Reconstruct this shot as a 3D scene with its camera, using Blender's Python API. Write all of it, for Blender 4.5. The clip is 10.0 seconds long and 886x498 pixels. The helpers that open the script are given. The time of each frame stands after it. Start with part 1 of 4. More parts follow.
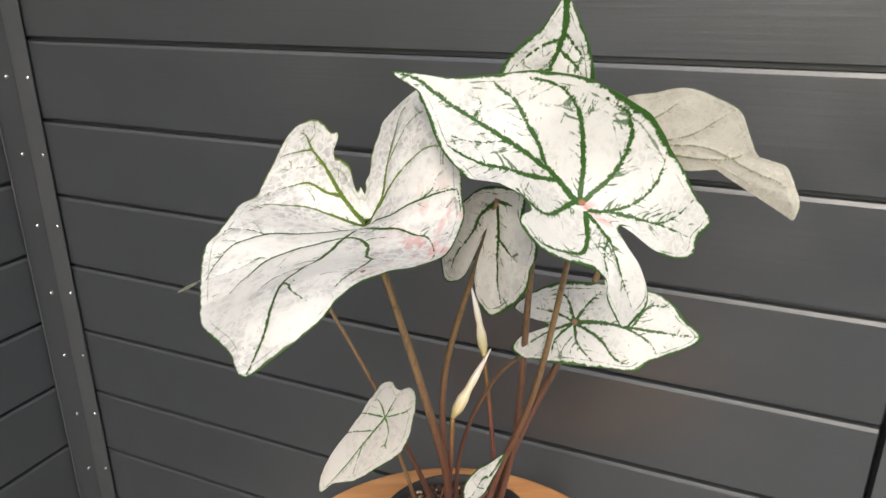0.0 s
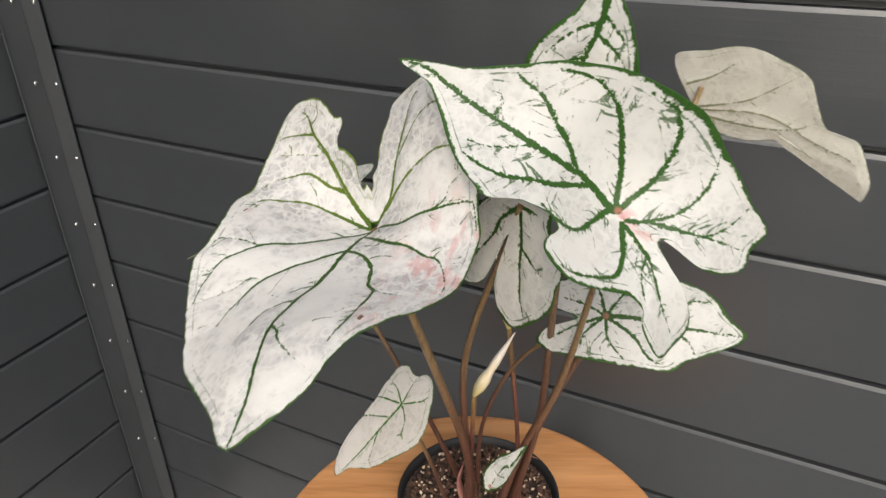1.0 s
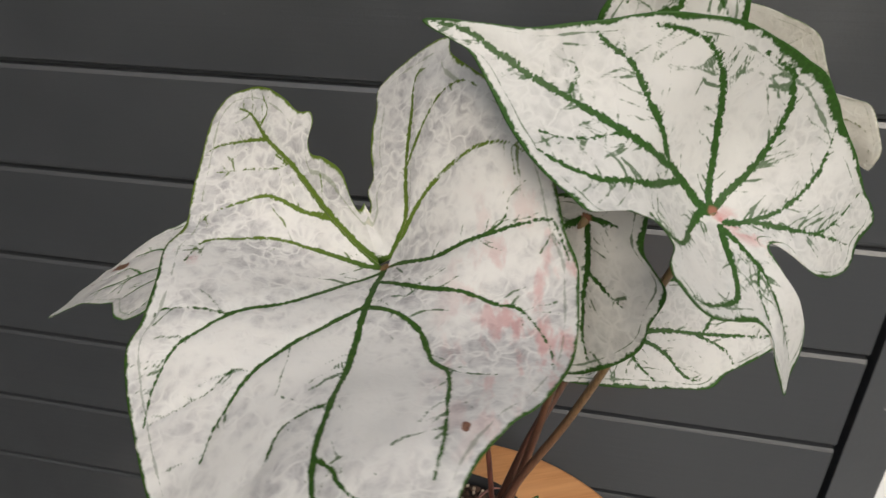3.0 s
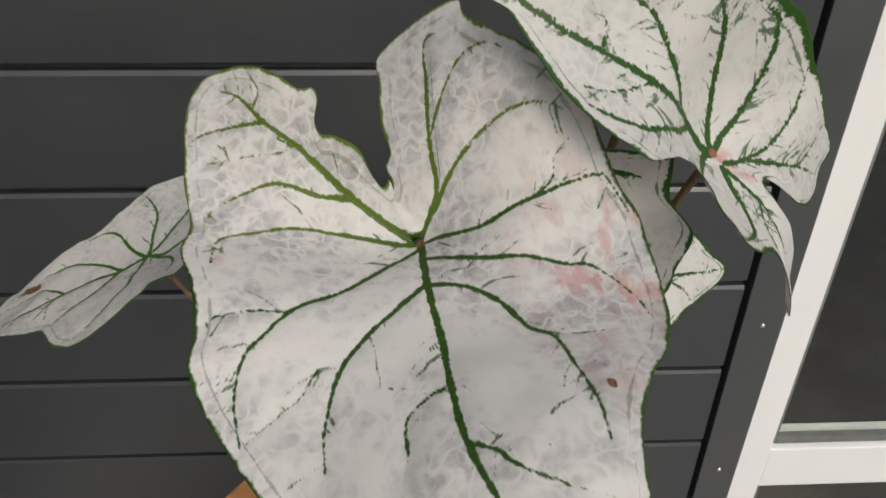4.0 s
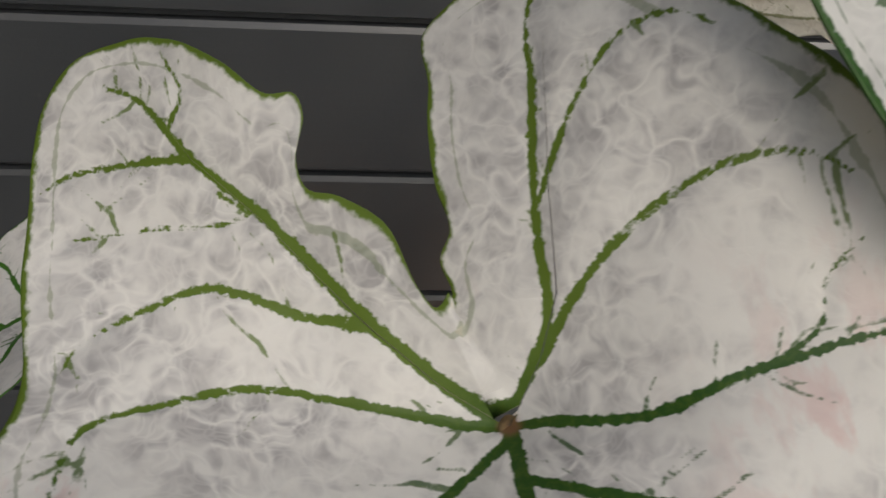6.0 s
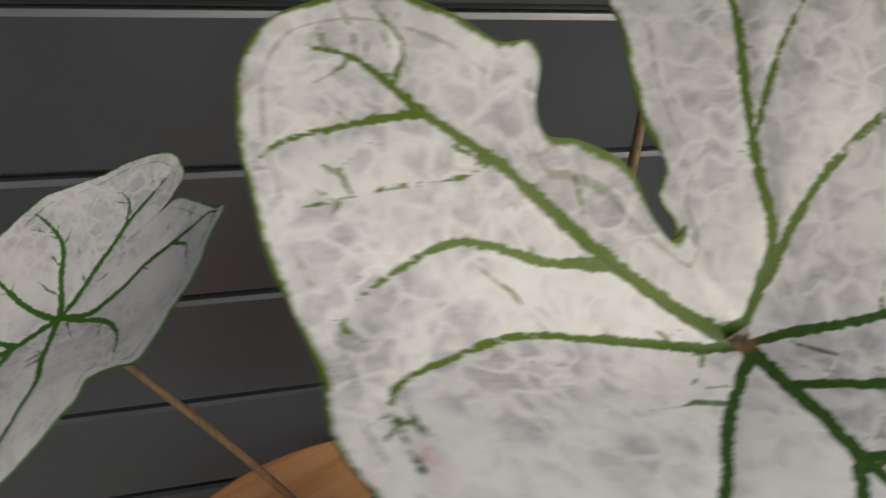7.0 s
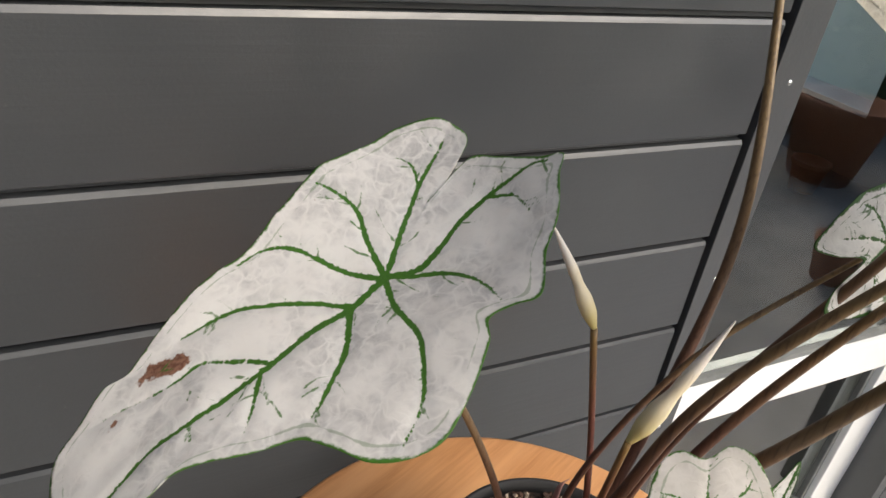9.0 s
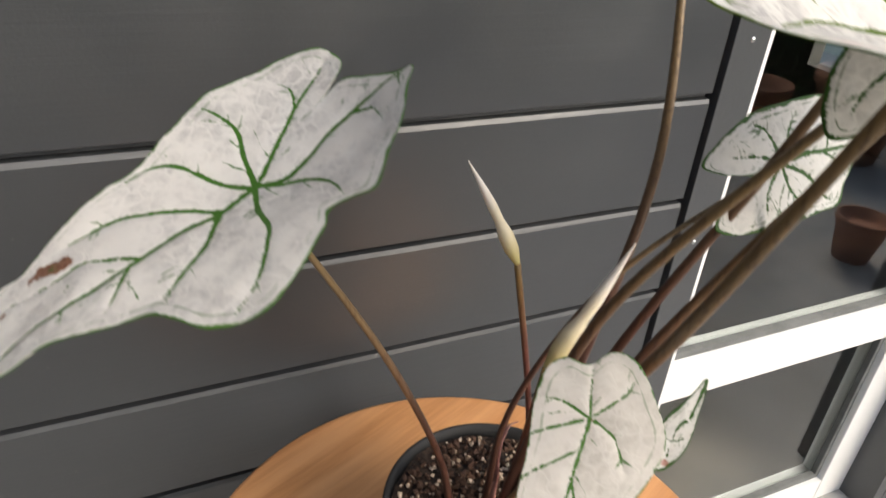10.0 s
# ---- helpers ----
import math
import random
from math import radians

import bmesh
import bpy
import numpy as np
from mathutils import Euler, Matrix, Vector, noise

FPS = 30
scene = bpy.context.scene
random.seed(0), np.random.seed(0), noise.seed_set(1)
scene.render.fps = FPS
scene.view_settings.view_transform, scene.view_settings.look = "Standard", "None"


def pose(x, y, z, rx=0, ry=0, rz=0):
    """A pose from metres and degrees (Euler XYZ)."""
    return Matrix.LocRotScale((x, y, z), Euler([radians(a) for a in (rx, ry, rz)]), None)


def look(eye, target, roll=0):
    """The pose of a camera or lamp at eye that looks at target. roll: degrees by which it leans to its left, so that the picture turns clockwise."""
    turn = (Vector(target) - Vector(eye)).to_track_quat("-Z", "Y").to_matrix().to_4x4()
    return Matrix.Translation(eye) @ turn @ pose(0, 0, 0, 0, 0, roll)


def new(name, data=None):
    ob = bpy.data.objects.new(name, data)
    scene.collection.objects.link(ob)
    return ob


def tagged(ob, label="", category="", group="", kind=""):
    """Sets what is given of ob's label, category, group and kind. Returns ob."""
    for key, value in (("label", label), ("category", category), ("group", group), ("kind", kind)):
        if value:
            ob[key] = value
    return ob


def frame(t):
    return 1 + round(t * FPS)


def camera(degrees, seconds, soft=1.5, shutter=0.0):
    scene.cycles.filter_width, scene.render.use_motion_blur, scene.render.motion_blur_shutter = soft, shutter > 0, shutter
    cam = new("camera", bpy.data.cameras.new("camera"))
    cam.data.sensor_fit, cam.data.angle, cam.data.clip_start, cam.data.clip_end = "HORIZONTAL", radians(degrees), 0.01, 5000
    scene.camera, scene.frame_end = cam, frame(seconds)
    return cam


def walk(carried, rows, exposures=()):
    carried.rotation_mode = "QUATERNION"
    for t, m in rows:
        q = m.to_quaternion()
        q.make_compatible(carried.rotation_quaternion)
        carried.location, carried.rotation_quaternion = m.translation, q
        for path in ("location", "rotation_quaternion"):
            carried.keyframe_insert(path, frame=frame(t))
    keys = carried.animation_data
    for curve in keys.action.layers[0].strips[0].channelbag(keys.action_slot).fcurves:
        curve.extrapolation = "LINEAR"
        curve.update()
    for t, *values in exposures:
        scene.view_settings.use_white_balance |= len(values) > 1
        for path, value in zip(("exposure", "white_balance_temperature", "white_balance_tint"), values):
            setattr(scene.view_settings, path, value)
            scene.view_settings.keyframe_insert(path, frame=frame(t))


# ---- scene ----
cam = camera(63.9, 10.0, shutter=0.5)
PATH = [
    (0, (0.966, -0.883, 1.504), (0.217, 0.837, 0.81), -0.1),
    (0.5, (0.958, -0.855, 1.528), (0.189, 0.792, 0.694), -1.7),
    (1, (0.946, -0.808, 1.546), (0.155, 0.762, 0.592), -1.0),
    (1.5, (0.922, -0.752, 1.537), (0.114, 0.779, 0.536), 0.1),
    (2, (0.891, -0.737, 1.526), (0.149, 0.816, 0.507), 1.1),
    (2.2, (0.874, -0.737, 1.525), (0.214, 0.856, 0.512), 1.1),
    (3.3, (0.783, -0.732, 1.505), (0.578, 0.993, 0.514), 0.7),
    (3.5, (0.759, -0.735, 1.51), (0.677, 0.99, 0.502), 1.2),
    (4, (0.732, -0.734, 1.5), (0.825, 0.978, 0.47), 0.8),
    (4.5, (0.728, -0.7, 1.478), (0.884, 0.999, 0.435), 2.1),
    (5, (0.735, -0.634, 1.469), (0.697, 1.055, 0.398), 1.6),
    (6.5, (0.682, -0.577, 1.456), (1.012, 1.027, 0.308), 5.1),
    (7, (0.636, -0.575, 1.449), (1.16, 0.992, 0.322), 6.0),
    (7.5, (0.575, -0.555, 1.444), (1.236, 0.971, 0.333), 7.3),
    (8, (0.514, -0.559, 1.437), (1.33, 0.939, 0.392), 8.0),
    (8.5, (0.467, -0.549, 1.405), (1.312, 0.947, 0.382), 9.0),
    (9, (0.465, -0.545, 1.409), (1.317, 0.955, 0.398), 8.2),
    (9.5, (0.488, -0.571, 1.413), (1.31, 0.941, 0.395), 6.5),
    (10, (0.514, -0.611, 1.394), (1.284, 0.927, 0.373), 4.9),
]
walk(cam, [(t, look(eye, target, roll)) for t, eye, target, roll in PATH], exposures=((0, 0.65, 6800, 7), (1, 0.42, 6800, 7), (2, 0.1, 6900, 7), (3.5, -0.05, 6800, 7), (5, -0.42, 6800, 7), (6.5, -0.42, 6800, 7), (7.5, -0.1, 6700, 7), (8, 0.15, 6700, 8), (8.5, 0.5, 6800, 8), (10, 0.6, 6900, 8)))

# ---- light ----
SKY, SUN = 0.17, 1.5
world = bpy.data.worlds.new("sky")
scene.world = world
world.use_nodes = True
wn = world.node_tree.nodes
sky = wn.new("ShaderNodeTexSky")
sky.sky_type, sky.sun_disc = "NISHITA", False
sky.sun_elevation, sky.sun_rotation = radians(40), radians(155)
sky.air_density, sky.dust_density = 1.0, 3.0
world.node_tree.links.new(sky.outputs[0], wn["Background"].inputs[0])
wn["Background"].inputs[1].default_value = SKY
sun = new("sun", bpy.data.lights.new("sun", "SUN"))
sun.data.energy, sun.data.angle, sun.data.color = SUN, radians(36), (1.0, 0.97, 0.93)
sun.matrix_world = look((2.9, -3.9, 4.9), (0.76, 0.0, 1.2))


# ---- materials ----
class Net:
    """A node material under construction."""

    def __init__(self, name, rough=0.5, metal=0.0):
        self.m = bpy.data.materials.new(name)
        self.m.use_nodes = True
        self.t = self.m.node_tree
        self.b = self.t.nodes["Principled BSDF"]
        self.b.inputs["Roughness"].default_value = rough
        self.b.inputs["Metallic"].default_value = metal

    def put(self, sock, value):
        if hasattr(value, "is_linked"):
            self.t.links.new(value, sock)
        elif isinstance(value, tuple) and len(value) == 3 and sock.type == "RGBA":
            sock.default_value = (*value, 1)
        else:
            sock.default_value = value

    def node(self, kind, out=0, **ins):
        n = self.t.nodes.new(kind)
        for k, v in ins.items():
            self.put(n.inputs[k.replace("_", " ")], v)
        return n.outputs[out]

    def coord(self, scale=(1, 1, 1), which="Object"):
        c = self.t.nodes.new("ShaderNodeTexCoord")
        mp = self.t.nodes.new("ShaderNodeMapping")
        mp.inputs["Scale"].default_value = scale
        self.t.links.new(c.outputs[which], mp.inputs[0])
        return mp.outputs[0]

    def noise(self, scale, vec=None, detail=4.0, rough=0.6):
        return self.node("ShaderNodeTexNoise", Vector=vec or self.coord(), Scale=scale, Detail=detail, Roughness=rough)

    def math(self, op, a, b=0.0, clamp=False):
        n = self.t.nodes.new("ShaderNodeMath")
        n.operation, n.use_clamp = op, clamp
        self.put(n.inputs[0], a)
        self.put(n.inputs[1], b)
        return n.outputs[0]

    def span(self, v, lo, hi, a=0.0, b=1.0):
        n = self.t.nodes.new("ShaderNodeMapRange")
        n.interpolation_type = "SMOOTHSTEP"
        for i, x in enumerate((v, lo, hi, a, b)):
            self.put(n.inputs[i], x)
        return n.outputs[0]

    def mix(self, f, a, b, how="MIX"):
        n = self.t.nodes.new("ShaderNodeMix")
        n.data_type, n.blend_type = "RGBA", how
        self.put(n.inputs[0], f)
        self.put(n.inputs[6], a)
        self.put(n.inputs[7], b)
        return n.outputs[2]

    def attr(self, name):
        n = self.t.nodes.new("ShaderNodeAttribute")
        n.attribute_name = name
        return n.outputs["Fac"]

    def bump(self, h, dist, strength=1.0):
        n = self.t.nodes.new("ShaderNodeBump")
        n.inputs["Strength"].default_value, n.inputs["Distance"].default_value = strength, dist
        self.put(n.inputs["Height"], h)
        self.t.links.new(n.outputs[0], self.b.inputs["Normal"])
        return n.outputs[0]

    def colour(self, c):
        self.put(self.b.inputs["Base Color"], c)
        return self

    def rough(self, v):
        self.put(self.b.inputs["Roughness"], v)
        return self


def paint(name, a, b, rough, grain):
    """Satin paint: cloudy tone, faint dust, brushed or sawn grain under it."""
    n = Net(name, rough)
    rnd = n.node("ShaderNodeObjectInfo", out=5)
    far = n.noise(3.0, detail=5)
    tone = n.mix(n.span(far, 0.3, 0.7), a, b)
    tone = n.mix(n.math("MULTIPLY", rnd, 0.35), tone, b)
    dust = n.span(n.noise(140.0, detail=3), 0.66, 0.8)
    tone = n.mix(n.math("MULTIPLY", dust, 0.10), tone, (0.30, 0.29, 0.27))
    chips = n.span(n.noise(38.0, detail=6, rough=0.7), 0.735, 0.78)
    tone = n.mix(n.math("MULTIPLY", chips, 0.35), tone, (0.02, 0.02, 0.022))
    n.colour(tone)
    n.rough(n.span(n.noise(9.0), 0.2, 0.8, rough - 0.07, rough + 0.09))
    n.b.inputs["Specular IOR Level"].default_value = 0.95
    n.bump(n.math("ADD", n.noise(1.0, n.coord(grain), 6), n.math("MULTIPLY", n.noise(300.0), 0.35)), 0.0012, 0.35)
    return n.m


M_BOARD = paint("grey_board_paint", (0.027, 0.0295, 0.0335), (0.035, 0.038, 0.043), 0.36, (5, 60, 160))
M_SIDE = paint("grey_side_board_paint", (0.027, 0.0295, 0.0335), (0.035, 0.038, 0.043), 0.36, (60, 5, 160))
M_TRIM = paint("grey_metal_trim", (0.040, 0.043, 0.047), (0.050, 0.053, 0.057), 0.36, (90, 90, 90))
M_BACK = paint("dark_battens", (0.02, 0.02, 0.021), (0.03, 0.03, 0.031), 0.8, (20, 20, 20))


def plain(name, a, b, rough, scale=20.0, metal=0.0, bump=0.0):
    n = Net(name, rough, metal)
    n.colour(n.mix(n.span(n.noise(scale), 0.3, 0.7), a, b))
    if bump:
        n.bump(n.noise(scale * 4), bump, 0.6)
    return n.m


M_RIVET = plain("bright_rivet", (0.75, 0.73, 0.7), (0.6, 0.6, 0.6), 0.25, 200, 1.0)
M_WHITE = plain("white_pvc", (0.80, 0.80, 0.79), (0.76, 0.765, 0.76), 0.32, 6)
M_SEAL = plain("rubber_seal", (0.11, 0.115, 0.11), (0.16, 0.165, 0.16), 0.6, 30)
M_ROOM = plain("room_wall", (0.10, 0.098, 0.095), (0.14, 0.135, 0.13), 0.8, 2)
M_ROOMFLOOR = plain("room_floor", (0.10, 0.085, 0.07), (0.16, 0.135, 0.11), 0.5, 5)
M_POT = plain("black_plastic", (0.006, 0.006, 0.007), (0.010, 0.010, 0.011), 0.6, 60)
M_PERLITE = plain("perlite", (0.62, 0.52, 0.42), (0.42, 0.30, 0.20), 0.9, 90)
M_BARK = plain("bark_chips", (0.10, 0.050, 0.03), (0.045, 0.022, 0.014), 0.85, 120, bump=0.002)
M_SPATHE = Net("cream_spathe", 0.5)
zz = M_SPATHE.attr("along")
tone = M_SPATHE.mix(M_SPATHE.span(zz, 0.0, 0.42), (0.56, 0.47, 0.17), (0.82, 0.72, 0.52))
tone = M_SPATHE.mix(M_SPATHE.span(zz, 0.45, 0.75), tone, (0.85, 0.78, 0.70))
tone = M_SPATHE.mix(M_SPATHE.math("MULTIPLY", M_SPATHE.span(M_SPATHE.noise(1.0, M_SPATHE.coord((500, 500, 40))), 0.4, 0.7), 0.25), tone, (0.66, 0.58, 0.42))
M_SPATHE.colour(tone)
M_SPATHE = M_SPATHE.m
n = Net("soil", 0.95)
n.colour(n.mix(n.span(n.noise(160.0, detail=6), 0.35, 0.65), (0.012, 0.008, 0.006), (0.06, 0.036, 0.024)))
n.bump(n.noise(220.0, detail=6), 0.004, 1.0)
M_SOIL = n.m

# oiled softwood: growth-line streaks along x, staves of differing tone, a few knots
n = Net("oiled_wood", 0.42)
streak = n.noise(1.0, n.coord((9, 150, 9)), 5, 0.65)
wide = n.noise(1.0, n.coord((3, 22, 3)), 3, 0.5)
tone = n.mix(n.span(streak, 0.25, 0.75), (0.40, 0.165, 0.055), (0.60, 0.29, 0.115))
tone = n.mix(n.span(wide, 0.35, 0.7), tone, (0.66, 0.34, 0.15))
knot = n.span(n.node("ShaderNodeTexVoronoi", Vector=n.coord((7, 16, 7)), Scale=1.0), 0.05, 0.13, 1.0, 0.0)
tone = n.mix(n.math("MULTIPLY", knot, 0.55), tone, (0.23, 0.085, 0.03))
n.colour(tone)
n.rough(n.span(streak, 0.2, 0.8, 0.36, 0.52))
n.bump(streak, 0.0008, 0.4)
M_WOOD = n.m


def stalk_material(name, low, high, split):
    n = Net(name, 0.42)
    a = n.attr("along")
    tone = n.mix(n.span(a, split - 0.25, split + 0.3), low, high)
    streak = n.noise(1.0, n.coord((420, 420, 22)), 4)
    tone = n.mix(n.math("MULTIPLY", n.span(streak, 0.45, 0.7), 0.6), tone, (0.035, 0.014, 0.009))
    n.colour(tone)
    n.bump(streak, 0.0006, 0.5)
    return n.m


M_STALK = stalk_material("brown_stalk", (0.105, 0.045, 0.03), (0.22, 0.145, 0.065), 0.62)
M_PINKSTALK = stalk_material("pink_brown_stalk", (0.15, 0.05, 0.035), (0.26, 0.17, 0.05), 0.86)
M_SHEATH = plain("pink_sheath", (0.34, 0.16, 0.13), (0.20, 0.07, 0.06), 0.5, 60)


def leaf_material(name, vein, vein2, edge, grey, white, pink, coverage, under=False, rag=1.0):
    """Cream-white blade: green veins with ragged borders, a broken green rim, a fine pale net and blushes."""
    n = Net(name, 0.42)
    pos = n.coord()
    fine = n.noise(620.0, pos, 3, 0.6)
    mid = n.noise(190.0, pos, 3, 0.6)
    slow = n.noise(24.0, pos, 4, 0.6)
    patch = n.noise(75.0, pos, 3, 0.6)
    warp = n.node("ShaderNodeTexNoise", out=1, Vector=pos, Scale=110.0, Detail=1.0)
    wv = n.t.nodes.new("ShaderNodeVectorMath")
    wv.operation = "MULTIPLY_ADD"
    n.put(wv.inputs[0], warp)
    wv.inputs[1].default_value = (0.016, 0.016, 0.016)
    n.put(wv.inputs[2], pos)
    net_n = n.t.nodes.new("ShaderNodeTexVoronoi")
    net_n.feature = "DISTANCE_TO_EDGE"
    n.put(net_n.inputs["Vector"], wv.outputs[0])
    net_n.inputs["Scale"].default_value = 112.0
    fine_n = n.t.nodes.new("ShaderNodeTexVoronoi")
    fine_n.feature = "DISTANCE_TO_EDGE"
    n.put(fine_n.inputs["Vector"], wv.outputs[0])
    fine_n.inputs["Scale"].default_value = 300.0
    net = n.math("MULTIPLY", n.span(net_n.outputs[0], 0.0, 0.19, 1.0, 0.0), n.span(patch, 0.28, 0.55, 0.35, 1.0))
    net = n.math("ADD", n.math("MULTIPLY", net, 0.78), n.math("MULTIPLY", n.span(fine_n.outputs[0], 0.0, 0.2, 1.0, 0.0), 0.28), True)
    base = n.mix(n.span(n.math("ADD", slow, n.math("MULTIPLY", mid, 0.35)), 0.45, 0.85), grey, white)
    base = n.mix(n.math("MULTIPLY", net, 0.95), base, white)
    blush = n.math("MULTIPLY", n.attr("blush"), n.span(n.noise(48.0, n.coord((1, 2.2, 1)), 4), 0.48, 0.62))
    base = n.mix(n.math("MULTIPLY", blush, pink), base, (0.62, 0.24, 0.235))
    scorch = n.span(n.math("ADD", n.attr("scorch"), n.math("MULTIPLY", n.math("SUBTRACT", mid, 0.5), 1.6)), 0.45, 0.62)
    base = n.mix(scorch, base, n.mix(n.span(fine, 0.3, 0.7), (0.16, 0.07, 0.045), (0.34, 0.18, 0.12)))
    # signed distances in millimetres: veins and rim
    ragged = n.math("ADD", n.math("MULTIPLY", n.math("SUBTRACT", fine, 0.5), 4.2), n.math("MULTIPLY", n.math("SUBTRACT", mid, 0.5), 3.4))
    vd = n.math("ADD", n.attr("vein"), n.math("MULTIPLY", ragged, 0.62 * rag))
    green = n.span(vd, -0.22, 0.22, 1.0, 0.0)
    thin = n.math("ADD", n.attr("veinlet"), n.math("ADD", n.math("MULTIPLY", ragged, 0.22), n.math("MULTIPLY", n.math("SUBTRACT", patch, 0.46), 3.0)))
    green2 = n.math("MULTIPLY", n.span(thin, -0.25, 0.2, 1.0, 0.0), 0.85)
    rim = n.math("ADD", n.attr("rim"), n.math("ADD", n.math("MULTIPLY", ragged, 0.6 * rag), n.math("MULTIPLY", n.math("SUBTRACT", patch, 0.5), 4.5 * rag)))
    green3 = n.span(rim, edge - 0.5, edge + 0.5, 1.0, 0.0)
    hem = n.math("ABSOLUTE", n.math("SUBTRACT", n.attr("rim"), 5.5))
    hem = n.math("ADD", hem, n.math("ADD", n.math("MULTIPLY", ragged, 0.25), n.math("MULTIPLY", n.math("SUBTRACT", patch, 0.52), 3.5)))
    green4 = n.math("MULTIPLY", n.span(hem, 0.0, 0.35, 1.0, 0.0), 0.4 + 0.35 * (rag > 1))
    g = n.math("MAXIMUM", n.math("MAXIMUM", green, green2), n.math("MAXIMUM", green3, green4))
    g = n.math("MULTIPLY", g, coverage, True)
    tone = n.mix(n.span(n.attr("lobe"), 0.2, 0.9), vein, vein2)
    tone = n.mix(n.math("MULTIPLY", n.span(fine, 0.4, 0.7), 0.35), tone, vein2)
    base = n.mix(g, base, tone)
    heart = n.span(n.math("ADD", n.attr("heart"), n.math("MULTIPLY", ragged, 0.4)), 1.2, 3.2, 0.85, 0.0)
    base = n.mix(n.math("MULTIPLY", heart, pink), base, (0.50, 0.17, 0.13))
    n.colour(base)
    n.rough(n.span(mid, 0.25, 0.75, 0.36, 0.52))
    n.b.inputs["Specular IOR Level"].default_value = 0.35
    h = n.math("ADD", n.math("MULTIPLY", net, -0.12 if not under else 0.4), n.math("MULTIPLY", n.noise(70.0, pos, 3), 0.7))
    nor = n.bump(h, 0.0011, 0.4)
    tr = n.t.nodes.new("ShaderNodeBsdfTranslucent")
    n.put(tr.inputs[0], base)
    n.t.links.new(nor, tr.inputs[1])
    mx = n.t.nodes.new("ShaderNodeMixShader")
    mx.inputs[0].default_value = 0.40
    n.t.links.new(n.b.outputs[0], mx.inputs[1])
    n.t.links.new(tr.outputs[0], mx.inputs[2])
    n.t.links.new(mx.outputs[0], n.t.nodes["Material Output"].inputs[0])
    return n.m


DARKG, MIDG, OLIVE, LIME = (0.034, 0.098, 0.014), (0.062, 0.180, 0.022), (0.13, 0.20, 0.025), (0.16, 0.22, 0.04)
GREY, WHITE = (0.43, 0.42, 0.425), (0.82, 0.81, 0.785)
CREAM, CREAM2 = (0.60, 0.575, 0.50), (0.76, 0.735, 0.66)
M_BLUSH = leaf_material("leaf_blushed", DARKG, OLIVE, 1.1, GREY, WHITE, 0.55, 1.0, rag=0.7)
M_CRISP = leaf_material("leaf_crisp", DARKG, MIDG, 2.1, (0.55, 0.55, 0.535), (0.74, 0.735, 0.715), 0.85, 1.0, rag=1.4)
M_SOFT = leaf_material("leaf_soft", MIDG, DARKG, 0.9, (0.52, 0.515, 0.51), (0.80, 0.79, 0.77), 0.0, 1.0, rag=0.7)
M_PALE = leaf_material("leaf_pale_small", MIDG, MIDG, 0.5, (0.60, 0.575, 0.53), (0.76, 0.735, 0.70), 0.0, 1.0)
M_UNDER = leaf_material("leaf_underside", (0.20, 0.22, 0.08), (0.20, 0.22, 0.08), 0.3, CREAM, CREAM2, 0.2, 0.8, True)

n = Net("pane_glass", 0.0)
n.b.inputs["Transmission Weight"].default_value = 1.0
n.b.inputs["IOR"].default_value = 1.5
n.colour((0.86, 0.90, 0.88))
M_GLASS = n.m
M_PAVING = plain("concrete_paving", (0.34, 0.335, 0.32), (0.44, 0.435, 0.42), 0.85, 4, bump=0.002)
M_GARDENWALL = plain("pale_render", (0.50, 0.54, 0.46), (0.60, 0.63, 0.55), 0.85, 2)
M_HEDGE = plain("hedge_leaves", (0.03, 0.07, 0.018), (0.07, 0.13, 0.035), 0.6, 9)
M_TERRA = plain("terracotta", (0.36, 0.15, 0.075), (0.45, 0.21, 0.12), 0.8, 14)


# ---- building blocks ----
def part(name, bm, material, parent=None, label=""):
    me = bpy.data.meshes.new(name)
    bm.to_mesh(me)
    bm.free()
    for m in material if isinstance(material, tuple) else (material,):
        me.materials.append(m)
    ob = new(name, me)
    ob.parent = parent
    return tagged(ob, label)


def box(x0, y0, z0, x1, y1, z1, bevel=0.0):
    bm = bmesh.new()
    bmesh.ops.create_cube(bm, size=1, matrix=Matrix.Translation(((x0 + x1) / 2, (y0 + y1) / 2, (z0 + z1) / 2)) @ Matrix.Diagonal((x1 - x0, y1 - y0, z1 - z0, 1)))
    if bevel:
        bmesh.ops.bevel(bm, geom=bm.edges[:], offset=bevel, segments=2, affect="EDGES", profile=0.6)
    return bm


def prism(profile, length):
    """A profile of (depth, height) pairs pushed along x from 0 to length."""
    bm = bmesh.new()
    a = [bm.verts.new((0, y, z)) for y, z in profile]
    b = [bm.verts.new((length, y, z)) for y, z in profile]
    k = len(profile)
    for i in range(k):
        bm.faces.new((a[i], b[i], b[(i + 1) % k], a[(i + 1) % k]))
    bm.faces.new(a[::-1])
    bm.faces.new(b)
    bmesh.ops.recalc_face_normals(bm, faces=bm.faces[:])
    return bm


